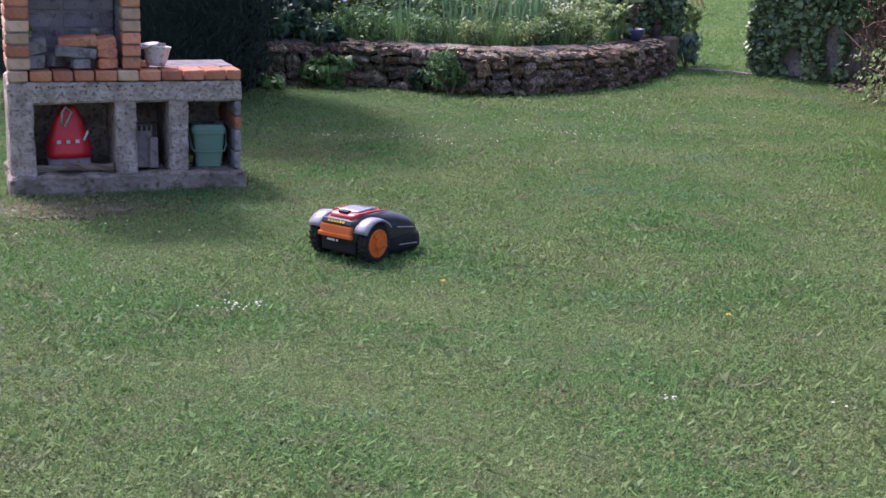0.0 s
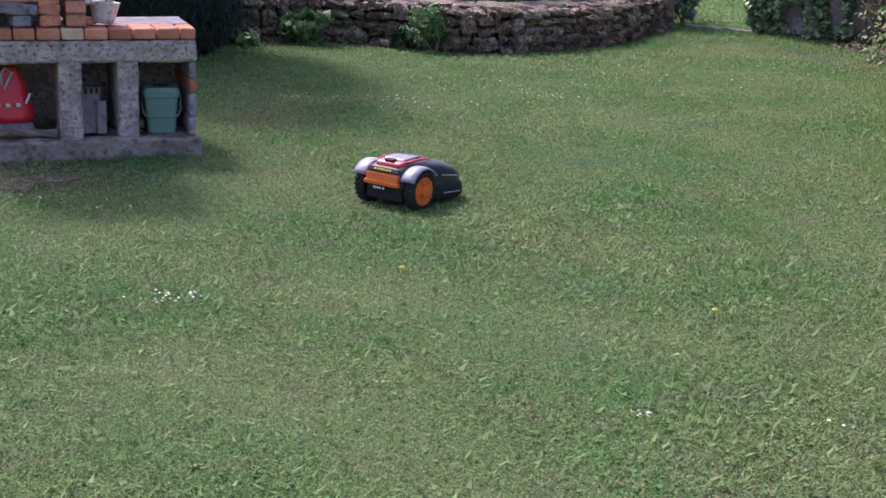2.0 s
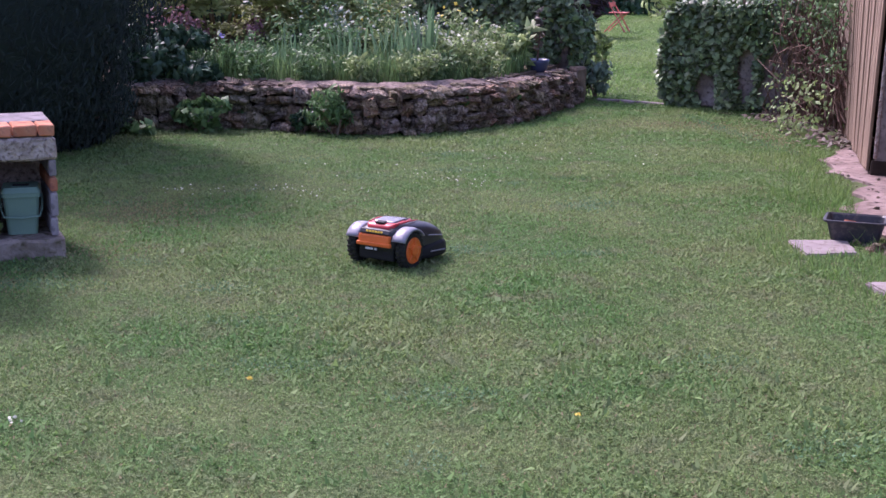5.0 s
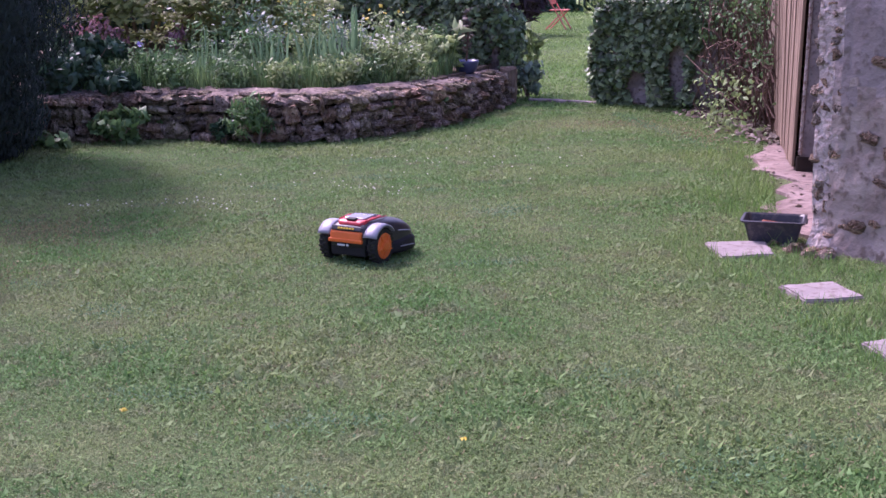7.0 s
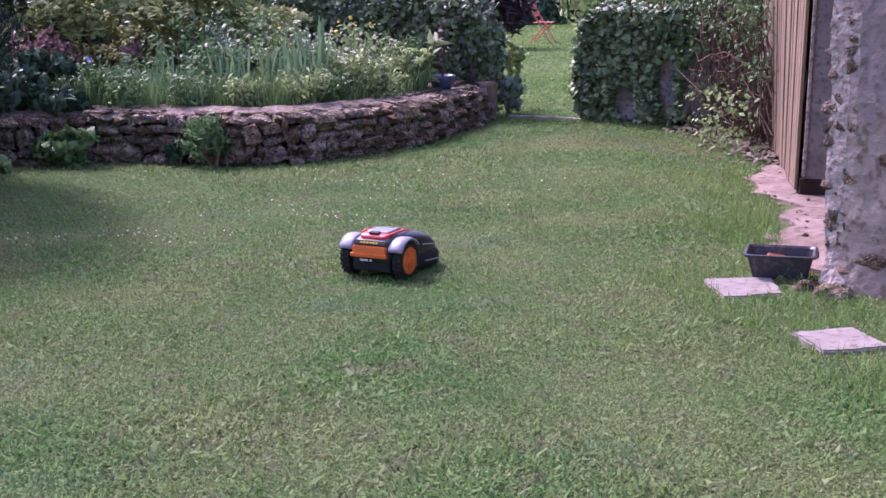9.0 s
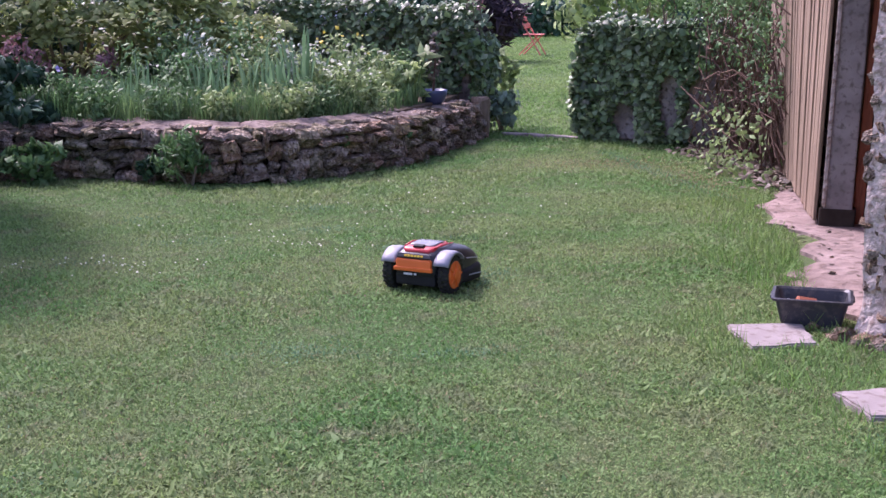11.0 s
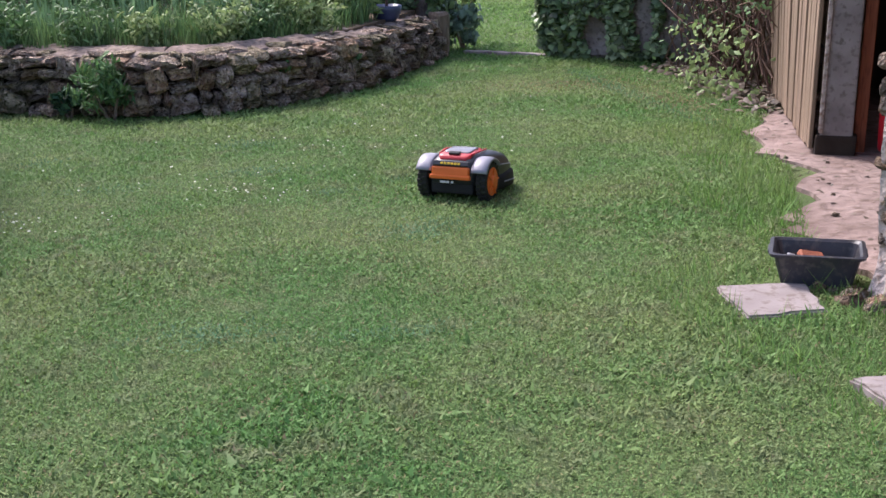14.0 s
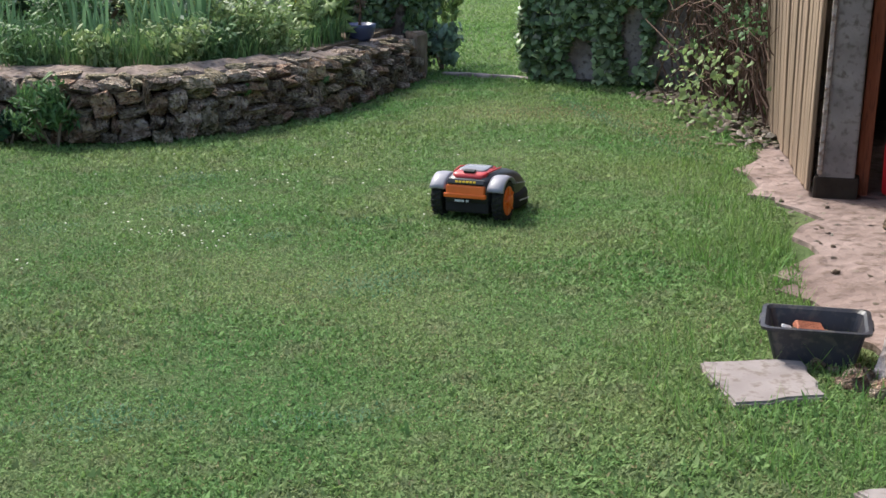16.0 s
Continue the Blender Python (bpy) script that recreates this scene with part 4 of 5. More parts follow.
def caddy():
    root = empty("food_caddy", on_bbq(-0.165, 0.17, 0.101, -6), "green plastic food caddy with lid and bail handle", "bin")

    def taper(w0, d0, w1, d1, z0, z1, r=0.02):
        bm = bmesh.new()
        rows = []
        for w, d, z in ((w0, d0, z0), (w1, d1, z1)):
            rr = []
            for sx, sy, a0 in ((1, 1, 0), (-1, 1, 90), (-1, -1, 180), (1, -1, 270)):
                for k in range(4):
                    t = radians(a0 + 30 * k)
                    rr.append(bm.verts.new((sx * (w / 2 - r) + r * math.cos(t), sy * (d / 2 - r) + r * math.sin(t), z)))
            rows.append(rr)
        for i in range(16):
            j = (i + 1) % 16
            bm.faces.new((rows[0][i], rows[0][j], rows[1][j], rows[1][i]))
        bm.faces.new(rows[0][::-1])
        bm.faces.new(rows[1])
        return bm

    part("body", taper(0.145, 0.16, 0.178, 0.19, 0, 0.205), M["bin"], root)
    part("rim", taper(0.19, 0.205, 0.19, 0.205, 0.19, 0.212), M["bin"], root)
    part("lid", taper(0.196, 0.21, 0.17, 0.18, 0.212, 0.238), M["bin"], root)
    part("lid_grip", box((0.08, 0.02, 0.008), (0, -0.03, 0.242), 0.003), M["under"], root, "dark slot in the lid")
    pts = [(-0.1, 0, 0.19), (-0.098, -0.06, 0.12), (-0.085, -0.108, 0.095), (0, -0.112, 0.088), (0.085, -0.108, 0.095), (0.098, -0.06, 0.12), (0.1, 0, 0.19)]
    part("handle", tube(pts, [0.005] * 7, 6), M["bin"], root)


caddy()


def sack():
    rng = random.Random(2)
    root = empty("charcoal_sack", on_bbq(-0.93, 0.2, 0.099, 8), "red and white plastic charcoal sack, crumpled and open", "sack")

    def blob(z0, z1, w0, w1, d0, seed, top=False):
        bm = bmesh.new()
        rows = []
        n = 9
        for j in range(n + 1):
            f = j / n
            z = z0 + (z1 - z0) * f
            w = w0 + (w1 - w0) * f ** 2.2
            d = d0 * (1 - 0.55 * f)
            rows.append([])
            for k in range(20):
                a = 2 * math.pi * k / 20
                p = Vector((w / 2 * math.copysign(abs(math.cos(a)) ** 0.7, math.cos(a)), d / 2 * math.copysign(abs(math.sin(a)) ** 0.7, math.sin(a)), z))
                p += Vector(noise.noise_vector(p * 18 + Vector((seed, 0, 0)))) * 0.012
                rows[-1].append(bm.verts.new(p))
        for lo, hi in zip(rows, rows[1:]):
            for k in range(20):
                j = (k + 1) % 20
                bm.faces.new((lo[k], lo[j], hi[j], hi[k]))
        bm.faces.new(rows[0][::-1])
        bm.faces.new(rows[-1])
        return bm

    part("sack_foot", blob(0.0, 0.075, 0.235, 0.24, 0.17, 1), M["bag_pale"], root, "pale grey lower part of the sack", smooth=True)
    part("sack_body", blob(0.07, 0.345, 0.238, 0.07, 0.165, 2), M["bag"], root, "shiny red upper part of the sack", smooth=True)
    part("loop", tube([(-0.04, -0.05, 0.25), (-0.045, -0.06, 0.32), (-0.02, -0.045, 0.345), (0.012, -0.05, 0.32), (-0.03, -0.06, 0.24)], [0.007] * 5, 6), M["white"], root, "white carrying loop", smooth=True)
    for x in (-0.07, -0.02, 0.03):
        part("print_mark", box((0.022, 0.004, 0.02), (x, -0.083, 0.16), 0.001), M["white"], root, "white printed mark")
    part("print_mark", box((0.012, 0.004, 0.06), (0.08, -0.075, 0.19), 0.001, turn=(0, 25, 0)), M["white"], root, "white printed mark")


sack()
for k, (x, y, l, r, rz, ry) in enumerate(((-1.0, 0.05, 0.24, 0.024, 12, 86), (-0.84, 0.04, 0.27, 0.026, -14, 92), (-0.92, 0.075, 0.22, 0.02, 5, 88))):
    bm = rough(tube([(0, 0, -l / 2), (0.01, 0.004, 0), (0, 0, l / 2)], [r, r * 0.95, r * 0.8], 10), 0.004, 20, k)
    tagged(part("log", bm, M["bark"], m=on_bbq(x, y, 0.112 + r * 0.95, rz, 0, ry)), "split brown firewood log lying in the bay", "log", "logs in the barbecue")


def block():
    root = empty("clay_block", on_bbq(-0.545, 0.16, 0.1, 4), "upright grey hollow clay block with a shard before it", "block")
    part("body", rough(box((0.12, 0.1, 0.24), (0, 0, 0.122), 0.006, 1), 0.004, 14), M["post"], root)
    for k in range(4):
        part("slot", box((0.016, 0.012, 0.03), (-0.042 + 0.028 * k, -0.047, 0.225), 0.002), M["dark_gap"], root)
    part("shard", rough(box((0.05, 0.02, 0.17), (0.06, -0.07, 0.09), 0.005), 0.006, 16), M["plaster"], root, "pale broken tile leaning on it")


block()


def loose_bricks():
    rng = random.Random(9)
    spots = [(-1.12, 0.12, 0.0, 20, (0.13, 0.1, 0.075)), (-1.10, 0.13, 0.085, 15, (0.12, 0.11, 0.085)), (-0.86, 0.09, 0.0, 5, (0.09, 0.1, 0.06)), (-0.89, 0.08, 0.062, 2, (0.21, 0.1, 0.055)), (-0.87, 0.1, 0.12, -3, (0.2, 0.1, 0.055)), (-0.72, 0.1, 0.0, 4, (0.1, 0.1, 0.055)), (-0.72, 0.1, 0.056, -5, (0.11, 0.1, 0.055)), (-0.725, 0.1, 0.112, 3, (0.11, 0.1, 0.06)), (-0.99, 0.22, 0.0, 30, (0.12, 0.1, 0.07)), (-0.76, 0.16, 0.17, 35, (0.1, 0.05, 0.03))]
    for k, (x, y, z, rz, s) in enumerate(spots):
        m = ("sooty", "sooty", "sooty", "sooty", "brick", "brick", "brick", "brick", "sooty", "mortar")[k]
        bm = rough(cut(box(s, (0, 0, s[2] / 2), 0.008, 1), 0.08), 0.008, 18, k)
        tagged(part("loose_brick", bm, M[m], m=on_bbq(x, y, 0.661 + z, rz * 1.6, (0, 9, 0, -3, 4, 0, -4, 7, 0, 0)[k], (0, -14, 0, 5, -4, 0, 6, -8, 0, 22)[k])), "loose broken brick piled in the fireplace", "brick", "loose bricks in the fireplace")


loose_bricks()


def enamel_pot():
    root = empty("bucket", on_bbq(-0.47, 0.16, 0.661, 10), "chipped white pot tilted on the brick shelf", "pot")
    bm = lathe([(0.05, 0.0), (0.06, 0.03), (0.075, 0.1), (0.08, 0.11), (0.073, 0.108), (0.06, 0.05), (0.045, 0.012)], 22)
    part("body", bm, M["white_pot"], root, "", pose(0.02, 0, 0.006, 0, 6, 0), True)
    part("rim_shard", rough(box((0.05, 0.02, 0.02), (0, 0, 0), 0.004), 0.006, 20), M["mortar"], root, "brown shard on the rim", pose(0.05, -0.02, 0.122, 0, 10, 20))
    part("saucer", lathe([(0.05, 0), (0.075, 0.012), (0.07, 0.016), (0.045, 0.006)], 20), M["white_pot"], root, "white saucer laid over it", pose(-0.03, 0.0, 0.108, 0, -10, 0), True)
    part("red_base", lathe([(0.05, 0), (0.045, 0.03)], 16), M["brick"], root, "red clay pot behind it", pose(-0.055, 0.03, 0.001), True)


enamel_pot()
shrub("weed", "small yellow-green weed growing in the fireplace", tuple(on_bbq(-1.13, 0.15, 0.85).translation), (0.05, 0.05, 0.07), 90, 0.045, "maple", 71, 0.74, 2, 6, category="weed")
shrub("weed", "small green seedling in the bay beside the caddy", tuple(on_bbq(-0.295, 0.05, 0.15).translation), (0.03, 0.03, 0.04), 26, 0.035, "paleleaf", 72, 0.1, 1, 5, category="weed")


# ---- robot mower ----
def hull(rows, bm=None):
    """A shell from cross sections: (y, half width, low, high, roundness)."""
    bm = bm or bmesh.new()
    n = 14
    rings = []
    for y, w, lo, hi, rnd in rows:
        r = [bm.verts.new((w, y, lo))]
        for k in range(n + 1):
            a = math.pi * k / n
            c, s = math.cos(a), math.sin(a)
            r.append(bm.verts.new((w * math.copysign(abs(c) ** rnd, c), y, lo + (hi - lo) * (0.25 + 0.75 * abs(s) ** rnd))))
        r.append(bm.verts.new((-w, y, lo)))
        rings.append(r)
    k = len(rings[0])
    for lo, hi in zip(rings, rings[1:]):
        for i in range(k):
            j = (i + 1) % k
            bm.faces.new((lo[i], lo[j], hi[j], hi[i]))
    bm.faces.new(rings[0][::-1])
    bm.faces.new(rings[-1])
    bmesh.ops.recalc_face_normals(bm, faces=bm.faces[:])
    return bm


WHEEL_R = 0.104


def mower():
    """Local y points ahead; the origin lies on the ground between the rear wheels."""
    root = empty("robot_mower", pose(0, 0, 0), "charcoal and orange robot mower driving over the lawn", "robot mower")
    part("shell", hull([(-0.095, 0.105, 0.10, 0.205, 0.45), (-0.06, 0.125, 0.09, 0.228, 0.45), (0.02, 0.135, 0.075, 0.242, 0.45), (0.12, 0.15, 0.06, 0.238, 0.5), (0.21, 0.17, 0.05, 0.228, 0.55), (0.295, 0.172, 0.045, 0.208, 0.55), (0.355, 0.16, 0.045, 0.18, 0.6), (0.392, 0.135, 0.05, 0.15, 0.65), (0.405, 0.09, 0.055, 0.12, 0.7)]), M["shell"], root, "dark charcoal upper shell", smooth=True)
    part("skirt", hull([(0.10, 0.172, 0.035, 0.10, 0.35), (0.2, 0.19, 0.03, 0.11, 0.35), (0.31, 0.19, 0.03, 0.122, 0.35), (0.375, 0.168, 0.032, 0.112, 0.42), (0.42, 0.115, 0.035, 0.08, 0.6)]), M["under"], root, "matt black bumper skirt", smooth=True)
    # pale strips paint the highlights along the side crease and the bumper
    part("side_flash", box((0.006, 0.15, 0.008), (0.171, 0.25, 0.148), 0.003, turn=(-9, 0, 2)), M["fender"], root, "grey strip painted as the highlight on the side crease")
    for sx in (-1, 1):
        part("bumper_line", box((0.005, 0.15, 0.007), (sx * 0.1905, 0.25, 0.062), 0.002, turn=(-5, 0, 0)), M["fender"], root, "thin grey strip painted as the highlight on the bumper")
        part("red_edge", tube([(sx * 0.088, -0.03, 0.243), (sx * 0.10, 0.08, 0.246), (sx * 0.092, 0.15, 0.238), (sx * 0.078, 0.21, 0.231)], [0.005, 0.005, 0.004, 0.002], 6), M["red_trim"], root, "red trim line beside the lid", smooth=True)
    part("chassis", box((0.235, 0.3, 0.075), (0, 0.06, 0.082), 0.015, 2), M["under"], root, "black underbody")
    part("rear_panel", box((0.205, 0.03, 0.055), (0, -0.10, 0.163), 0.01, 2, turn=(-8, 0, 0)), M["orange"], root, "bright orange rear panel")
    part("rear_grip", box((0.225, 0.02, 0.022), (0, -0.112, 0.138), 0.006, 2), M["orange"], root, "moulded lower lip of the rear panel")
    part("badge_band", box((0.2, 0.012, 0.028), (0, -0.097, 0.206), 0.004, 1, turn=(-28, 0, 0)), M["shell"], root, "dark band with a yellow badge")
    for k in range(6):
        part("badge_mark", box((0.014, 0.003, 0.011), (-0.047 + 0.019 * k, -0.106, 0.208), 0.001, turn=(-28, 0, 0)), M["yellow"], root, "yellow badge shape")
    part("label_plate", box((0.085, 0.006, 0.02), (-0.015, -0.108, 0.112), 0.001), M["under"], root, "small black sticker")
    for k, w in enumerate((0.03, 0.018, 0.014)):
        part("label_bar", box((w, 0.003, 0.011), (-0.04 + 0.026 * k, -0.112, 0.112), 0.0), M["white"], root, "white sticker bar")
    # raised lid with red surround
    part("red_surround", hull([(-0.07, 0.07, 0.21, 0.233, 0.3), (-0.045, 0.088, 0.215, 0.245, 0.3), (0.06, 0.086, 0.22, 0.251, 0.3), (0.17, 0.066, 0.21, 0.243, 0.35), (0.2, 0.045, 0.21, 0.225, 0.4)]), M["red_trim"], root, "glossy red surround of the lid", smooth=True)
    part("lid", hull([(-0.02, 0.06, 0.235, 0.249, 0.25), (0.0, 0.073, 0.24, 0.255, 0.25), (0.1, 0.07, 0.24, 0.258, 0.25), (0.2, 0.045, 0.215, 0.238, 0.4)]), M["lid_grey"], root, "light grey display lid", smooth=True)
    part("stop_button", box((0.06, 0.03, 0.012), (0, -0.04, 0.25), 0.004, 2, turn=(10, 0, 0)), M["under"], root, "black button behind the lid")
    # arched fenders over the rear wheels
    for sx in (-1, 1):
        bm = bmesh.new()
        rows = []
        for k in range(15):
            a = radians(30 + 9.5 * k)
            ring = []
            for x, r in ((0.108, 0.119), (0.126, 0.126), (0.165, 0.127), (0.195, 0.122), (0.199, 0.113), (0.165, 0.118), (0.116, 0.112)):
                ring.append(bm.verts.new((sx * x, 0.004 - r * 1.02 * math.cos(a), WHEEL_R + r * math.sin(a) * 1.0)))
            rows.append(ring)
        for a, b in zip(rows, rows[1:]):
            for i in range(7):
                j = (i + 1) % 7
                bm.faces.new((a[i], a[j], b[j], b[i]))
        bm.faces.new(rows[0])
        bm.faces.new(rows[-1][::-1])
        bmesh.ops.recalc_face_normals(bm, faces=bm.faces[:])
        bmesh.ops.delete(bm, geom=[v for v in bm.verts if v.co.y > 0.04 and v.co.z < 0.17], context="VERTS")
        part("fender", bm, M["fender"], root, "silver-grey wheel arch", smooth=True)
    # rear wheels: treaded tyre, orange disc with ribs
    wheels = []
    for sx in (-1, 1):
        w = part("wheel", lathe([(0.06, -0.026), (0.092, -0.029), (0.098, -0.022), (0.098, 0.022), (0.092, 0.029), (0.06, 0.026)], 36), M["tyre"], root, "black treaded rear wheel", pose(sx * 0.163, 0, WHEEL_R, 0, 90, 0))
        bm = bmesh.new()
        for k in range(22):
            a = 2 * math.pi * k / 22
            for q in (-1, 1):
                box((0.011, 0.012, 0.026), (0.0995 * math.cos(a + 0.07 * q), 0.0995 * math.sin(a + 0.07 * q), q * 0.014), 0.002, 1, bm, (0, 0, math.degrees(a)))
        part("tread", bm, M["tyre"], w)
        bm = lathe([(0.074, 0.0), (0.076, 0.026), (0.068, 0.031), (0.05, 0.027), (0.032, 0.03), (0.03, 0.042), (0.02, 0.045)], 30)
        for k in range(5):
            a = 2 * math.pi * k / 5
            box((0.045, 0.012, 0.012), (0.05 * math.cos(a), 0.05 * math.sin(a), 0.03), 0.003, 1, bm, (0, 0, math.degrees(a)))
        part("hub_disc", bm, M["orange"], w, "orange wheel disc", pose(0, 0, 0, 0 if sx > 0 else 180, 0, 0))
        wheels.append(w)
    for sx in (-1, 1):
        part("caster", lathe([(0.02, -0.015), (0.034, -0.012), (0.034, 0.012), (0.02, 0.015)], 18), M["under"], root, "small black front wheel", pose(sx * 0.09, 0.35, 0.036, 0, 90, 0))
    return root, wheels


robot, robot_wheels = mower()
ROUTE = [(0, -0.321, 5.054), (1, -0.135, 5.371), (2, 0.061, 5.653), (3, 0.26, 5.934), (4.2, 0.497, 6.271), (6.3, 0.872, 6.654), (7, 0.985, 6.775), (8, 1.187, 7.043), (8.7, 1.296, 7.183), (10.8, 1.596, 7.639), (12, 1.818, 7.923), (13, 1.985, 8.16), (14, 2.154, 8.429), (15, 2.317, 8.675), (16, 2.464, 8.866)]
HEADING = [(0, -39), (4.2, -37), (7.0, -36), (11.0, -34), (16.0, -31)]
MOWER_SIZE = 0.875


# ---- planting ----
def patch(name, label, poly, n, height, width, material, seed, base=BED_TOP, lean=0.35, joints=2, category="plants", mask=None):
    rng = np.random.default_rng(seed)
    xs, ys = [p[0] for p in poly], [p[1] for p in poly]
    p = np.stack([rng.uniform(min(xs), max(xs), n * 3), rng.uniform(min(ys), max(ys), n * 3), np.full(n * 3, base)], 1)
    p = p[inside(p, poly)][:n]
    c = np.array([min(xs), min(ys), 0.0])
    h = height * np.array([0.75 + 0.6 * (noise.noise((q[0] * 2.5, q[1] * 2.5, seed)) + 0.4) for q in p])
    ob = put(name, blade_mesh(name, p - c, h, np.full(len(p), width), M[material], rng, lean, joints), None, pose(c[0], c[1], 0))
    return tagged(ob, label, category, "", "stuff")


def herb(name, label, at, radius, height, material, seed, n=260, size=0.06, flowers=None, nf=0, fsize=0.03, base=BED_TOP, slim=0.4, stems=8, category="plant"):
    """A leafy perennial: stems, leaves up them, blossoms on top."""
    rng = np.random.default_rng(seed)
    root = empty(name, pose(at[0], at[1], base), label, category)
    tips = []
    for k in range(stems):
        a, r = rng.uniform(0, 6.28), radius * math.sqrt(rng.uniform(0, 1))
        e = Vector((r * math.cos(a), r * math.sin(a), height * rng.uniform(0.7, 1.15)))
        part("stem", tube([(e.x * 0.4, e.y * 0.4, 0), (e.x * 0.7, e.y * 0.7, e.z * 0.55), e], [0.006, 0.005, 0.003], 4), M["midleaf"], root)
        tips.append(e)
    tip = np.array([tuple(t) for t in tips])
    k = rng.integers(0, len(tip), n)
    f = rng.uniform(0.1, 1.0, n)
    at3 = tip[k] * np.stack([0.4 + 0.6 * f, 0.4 + 0.6 * f, f], 1) + rng.normal(0, 1, (n, 3)) * [radius * 0.2, radius * 0.2, 0.02]
    at3[:, 2] = np.maximum(at3[:, 2], 0.02)
    put("leaves", leaf_mesh("leaves", at3, np.tile([0, -0.4, 0.8], (n, 1)), size, M[material], rng, slim, 0.2, 0.8), root)
    if flowers:
        k = rng.integers(0, len(tip), nf)
        fp = tip[k] + rng.normal(0, 1, (nf, 3)) * [radius * 0.22, radius * 0.22, 0.03]
        put("blossom", leaf_mesh("blossom", fp, np.tile([0, -0.6, 0.8], (nf, 1)), fsize, M[flowers], rng, 0.7, 0.0, 0.5), root, None, "pale blossom")
    return root


# grassy and sword-leaved clumps through the bed
patch("bed_grass", "green grassy perennials filling the raised bed", [(-1.3, 11.75), (0.3, 11.6), (0.75, 11.45), (1.1, 11.55), (1.0, 12.3), (0.2, 13.0), (-1.2, 12.9)], 3600, 0.21, 0.008, "midleaf", 301)
patch("bed_grass", "paler grassy perennials along the wall", [(0.9, 11.55), (1.5, 11.85), (1.95, 12.3), (2.3, 12.95), (1.9, 13.3), (1.3, 12.8), (0.9, 12.2)], 2000, 0.15, 0.008, "midleaf", 302)


def iris(x, y, h, n, seed):
    """A clump of single sword leaves."""
    rng = random.Random(seed)
    root = empty("iris_clump", pose(x, y, BED_TOP), "upright blue-green sword-shaped iris leaves", "iris", "iris clumps in the bed")
    for k in range(n):
        a = rng.uniform(0, 360)
        r = 0.1 * math.sqrt(rng.random())
        put("leaf", SWORDS[rng.randrange(len(SWORDS))], root, pose(r * math.cos(a), r * math.sin(a), 0, rng.uniform(-9, 9), rng.uniform(-9, 9), a) @ Matrix.Scale(h * rng.uniform(0.7, 1.15), 4))


SWORDS = [blade_mesh("leaf", np.zeros((1, 3)), np.ones(1), np.full(1, 0.055), M["iris"], np.random.default_rng(800 + k), 0.14, 2) for k in range(8)]
for k, (x, y, h, n) in enumerate([(1.05, 12.0, 0.38, 22), (1.22, 12.15, 0.42, 20), (0.62, 11.95, 0.32, 20), (0.5, 12.2, 0.34, 18), (1.4, 12.5, 0.36, 16), (-0.1, 12.0, 0.26, 16), (0.05, 12.3, 0.3, 16), (0.88, 12.4, 0.36, 16)]):
    iris(x, y, h * 1.35, n, 310 + k)
for k, (x, y, r, h, m, fl, nf) in enumerate([
    (1.45, 12.2, 0.2, 0.34, "paleleaf", "petal", 70), (1.7, 12.55, 0.22, 0.34, "paleleaf", "petal", 80), (1.25, 12.6, 0.22, 0.42, "greyleaf", "petal", 60),
    (1.55, 12.95, 0.22, 0.42, "paleleaf", "yellow_petal", 26), (1.0, 12.75, 0.25, 0.42, "paleleaf", "petal", 50), (0.6, 12.7, 0.25, 0.42, "greyleaf", "petal", 30),
    (0.25, 12.55, 0.22, 0.34, "midleaf", "petal", 14), (-0.2, 12.6, 0.25, 0.36, "midleaf", "petal", 8), (-0.5, 12.1, 0.2, 0.26, "midleaf", "lilac_petal", 8),
    (1.95, 12.95, 0.2, 0.3, "paleleaf", "yellow_petal", 12), (2.05, 13.3, 0.2, 0.34, "midleaf", None, 0), (0.9, 13.2, 0.3, 0.5, "midleaf", "yellow_petal", 14), (0.3, 13.2, 0.3, 0.5, "midleaf", "petal", 16), (-0.85, 12.3, 0.25, 0.3, "midleaf", None, 0), (-0.25, 11.85, 0.2, 0.22, "midleaf", None, 0), (0.2, 11.75, 0.2, 0.2, "midleaf", "petal", 6), (0.7, 11.6, 0.18, 0.18, "paleleaf", None, 0), (1.05, 11.7, 0.2, 0.2, "paleleaf", "petal", 10), (1.35, 11.9, 0.2, 0.22, "midleaf", "petal", 16), (1.75, 12.2, 0.18, 0.22, "paleleaf", "petal", 20), (0.45, 12.45, 0.25, 0.36, "midleaf", "petal", 12)]):
    herb("perennial", "leafy perennial with small pale blossoms" if fl else "leafy green perennial in the bed", (x, y), r * 1.1, h * 1.3, m, 330 + k, 600, 0.056, fl, nf * 4 // 10, 0.04)
# large soft leaves beside the pot
herb("foxglove", "rosette of large pale soft leaves near the pot", (2.12, 13.02), 0.24, 0.42, "paleleaf", 360, 60, 0.22, None, 0, 0.03, slim=0.36, stems=6)
shrub("hosta", "dark blue-green bush overhanging the wall beside the conifer", (-1.12, 11.85, 0.6), (0.62, 0.4, 0.36), 1900, 0.095, "darkleaf", 401, BED_TOP, 4, 16, 0.6, 0.5)
shrub("hosta", "broad dark leaves spilling over the wall", (-0.72, 11.6, 0.45), (0.25, 0.2, 0.13), 150, 0.12, "darkleaf", 402, BED_TOP, 2, 8, 0.55, 0.4)
shrub("wall_shrub", "pink-tinged shrub at the back of the bed", (-1.05, 12.9, 0.75), (0.3, 0.3, 0.35), 420, 0.05, "pinkleaf", 403, BED_TOP, 4)
shrub("wall_shrub", "pink-tinged shrub at the back of the bed", (-0.35, 13.2, 0.72), (0.14, 0.14, 0.2), 110, 0.05, "pinkleaf", 404, BED_TOP, 3)
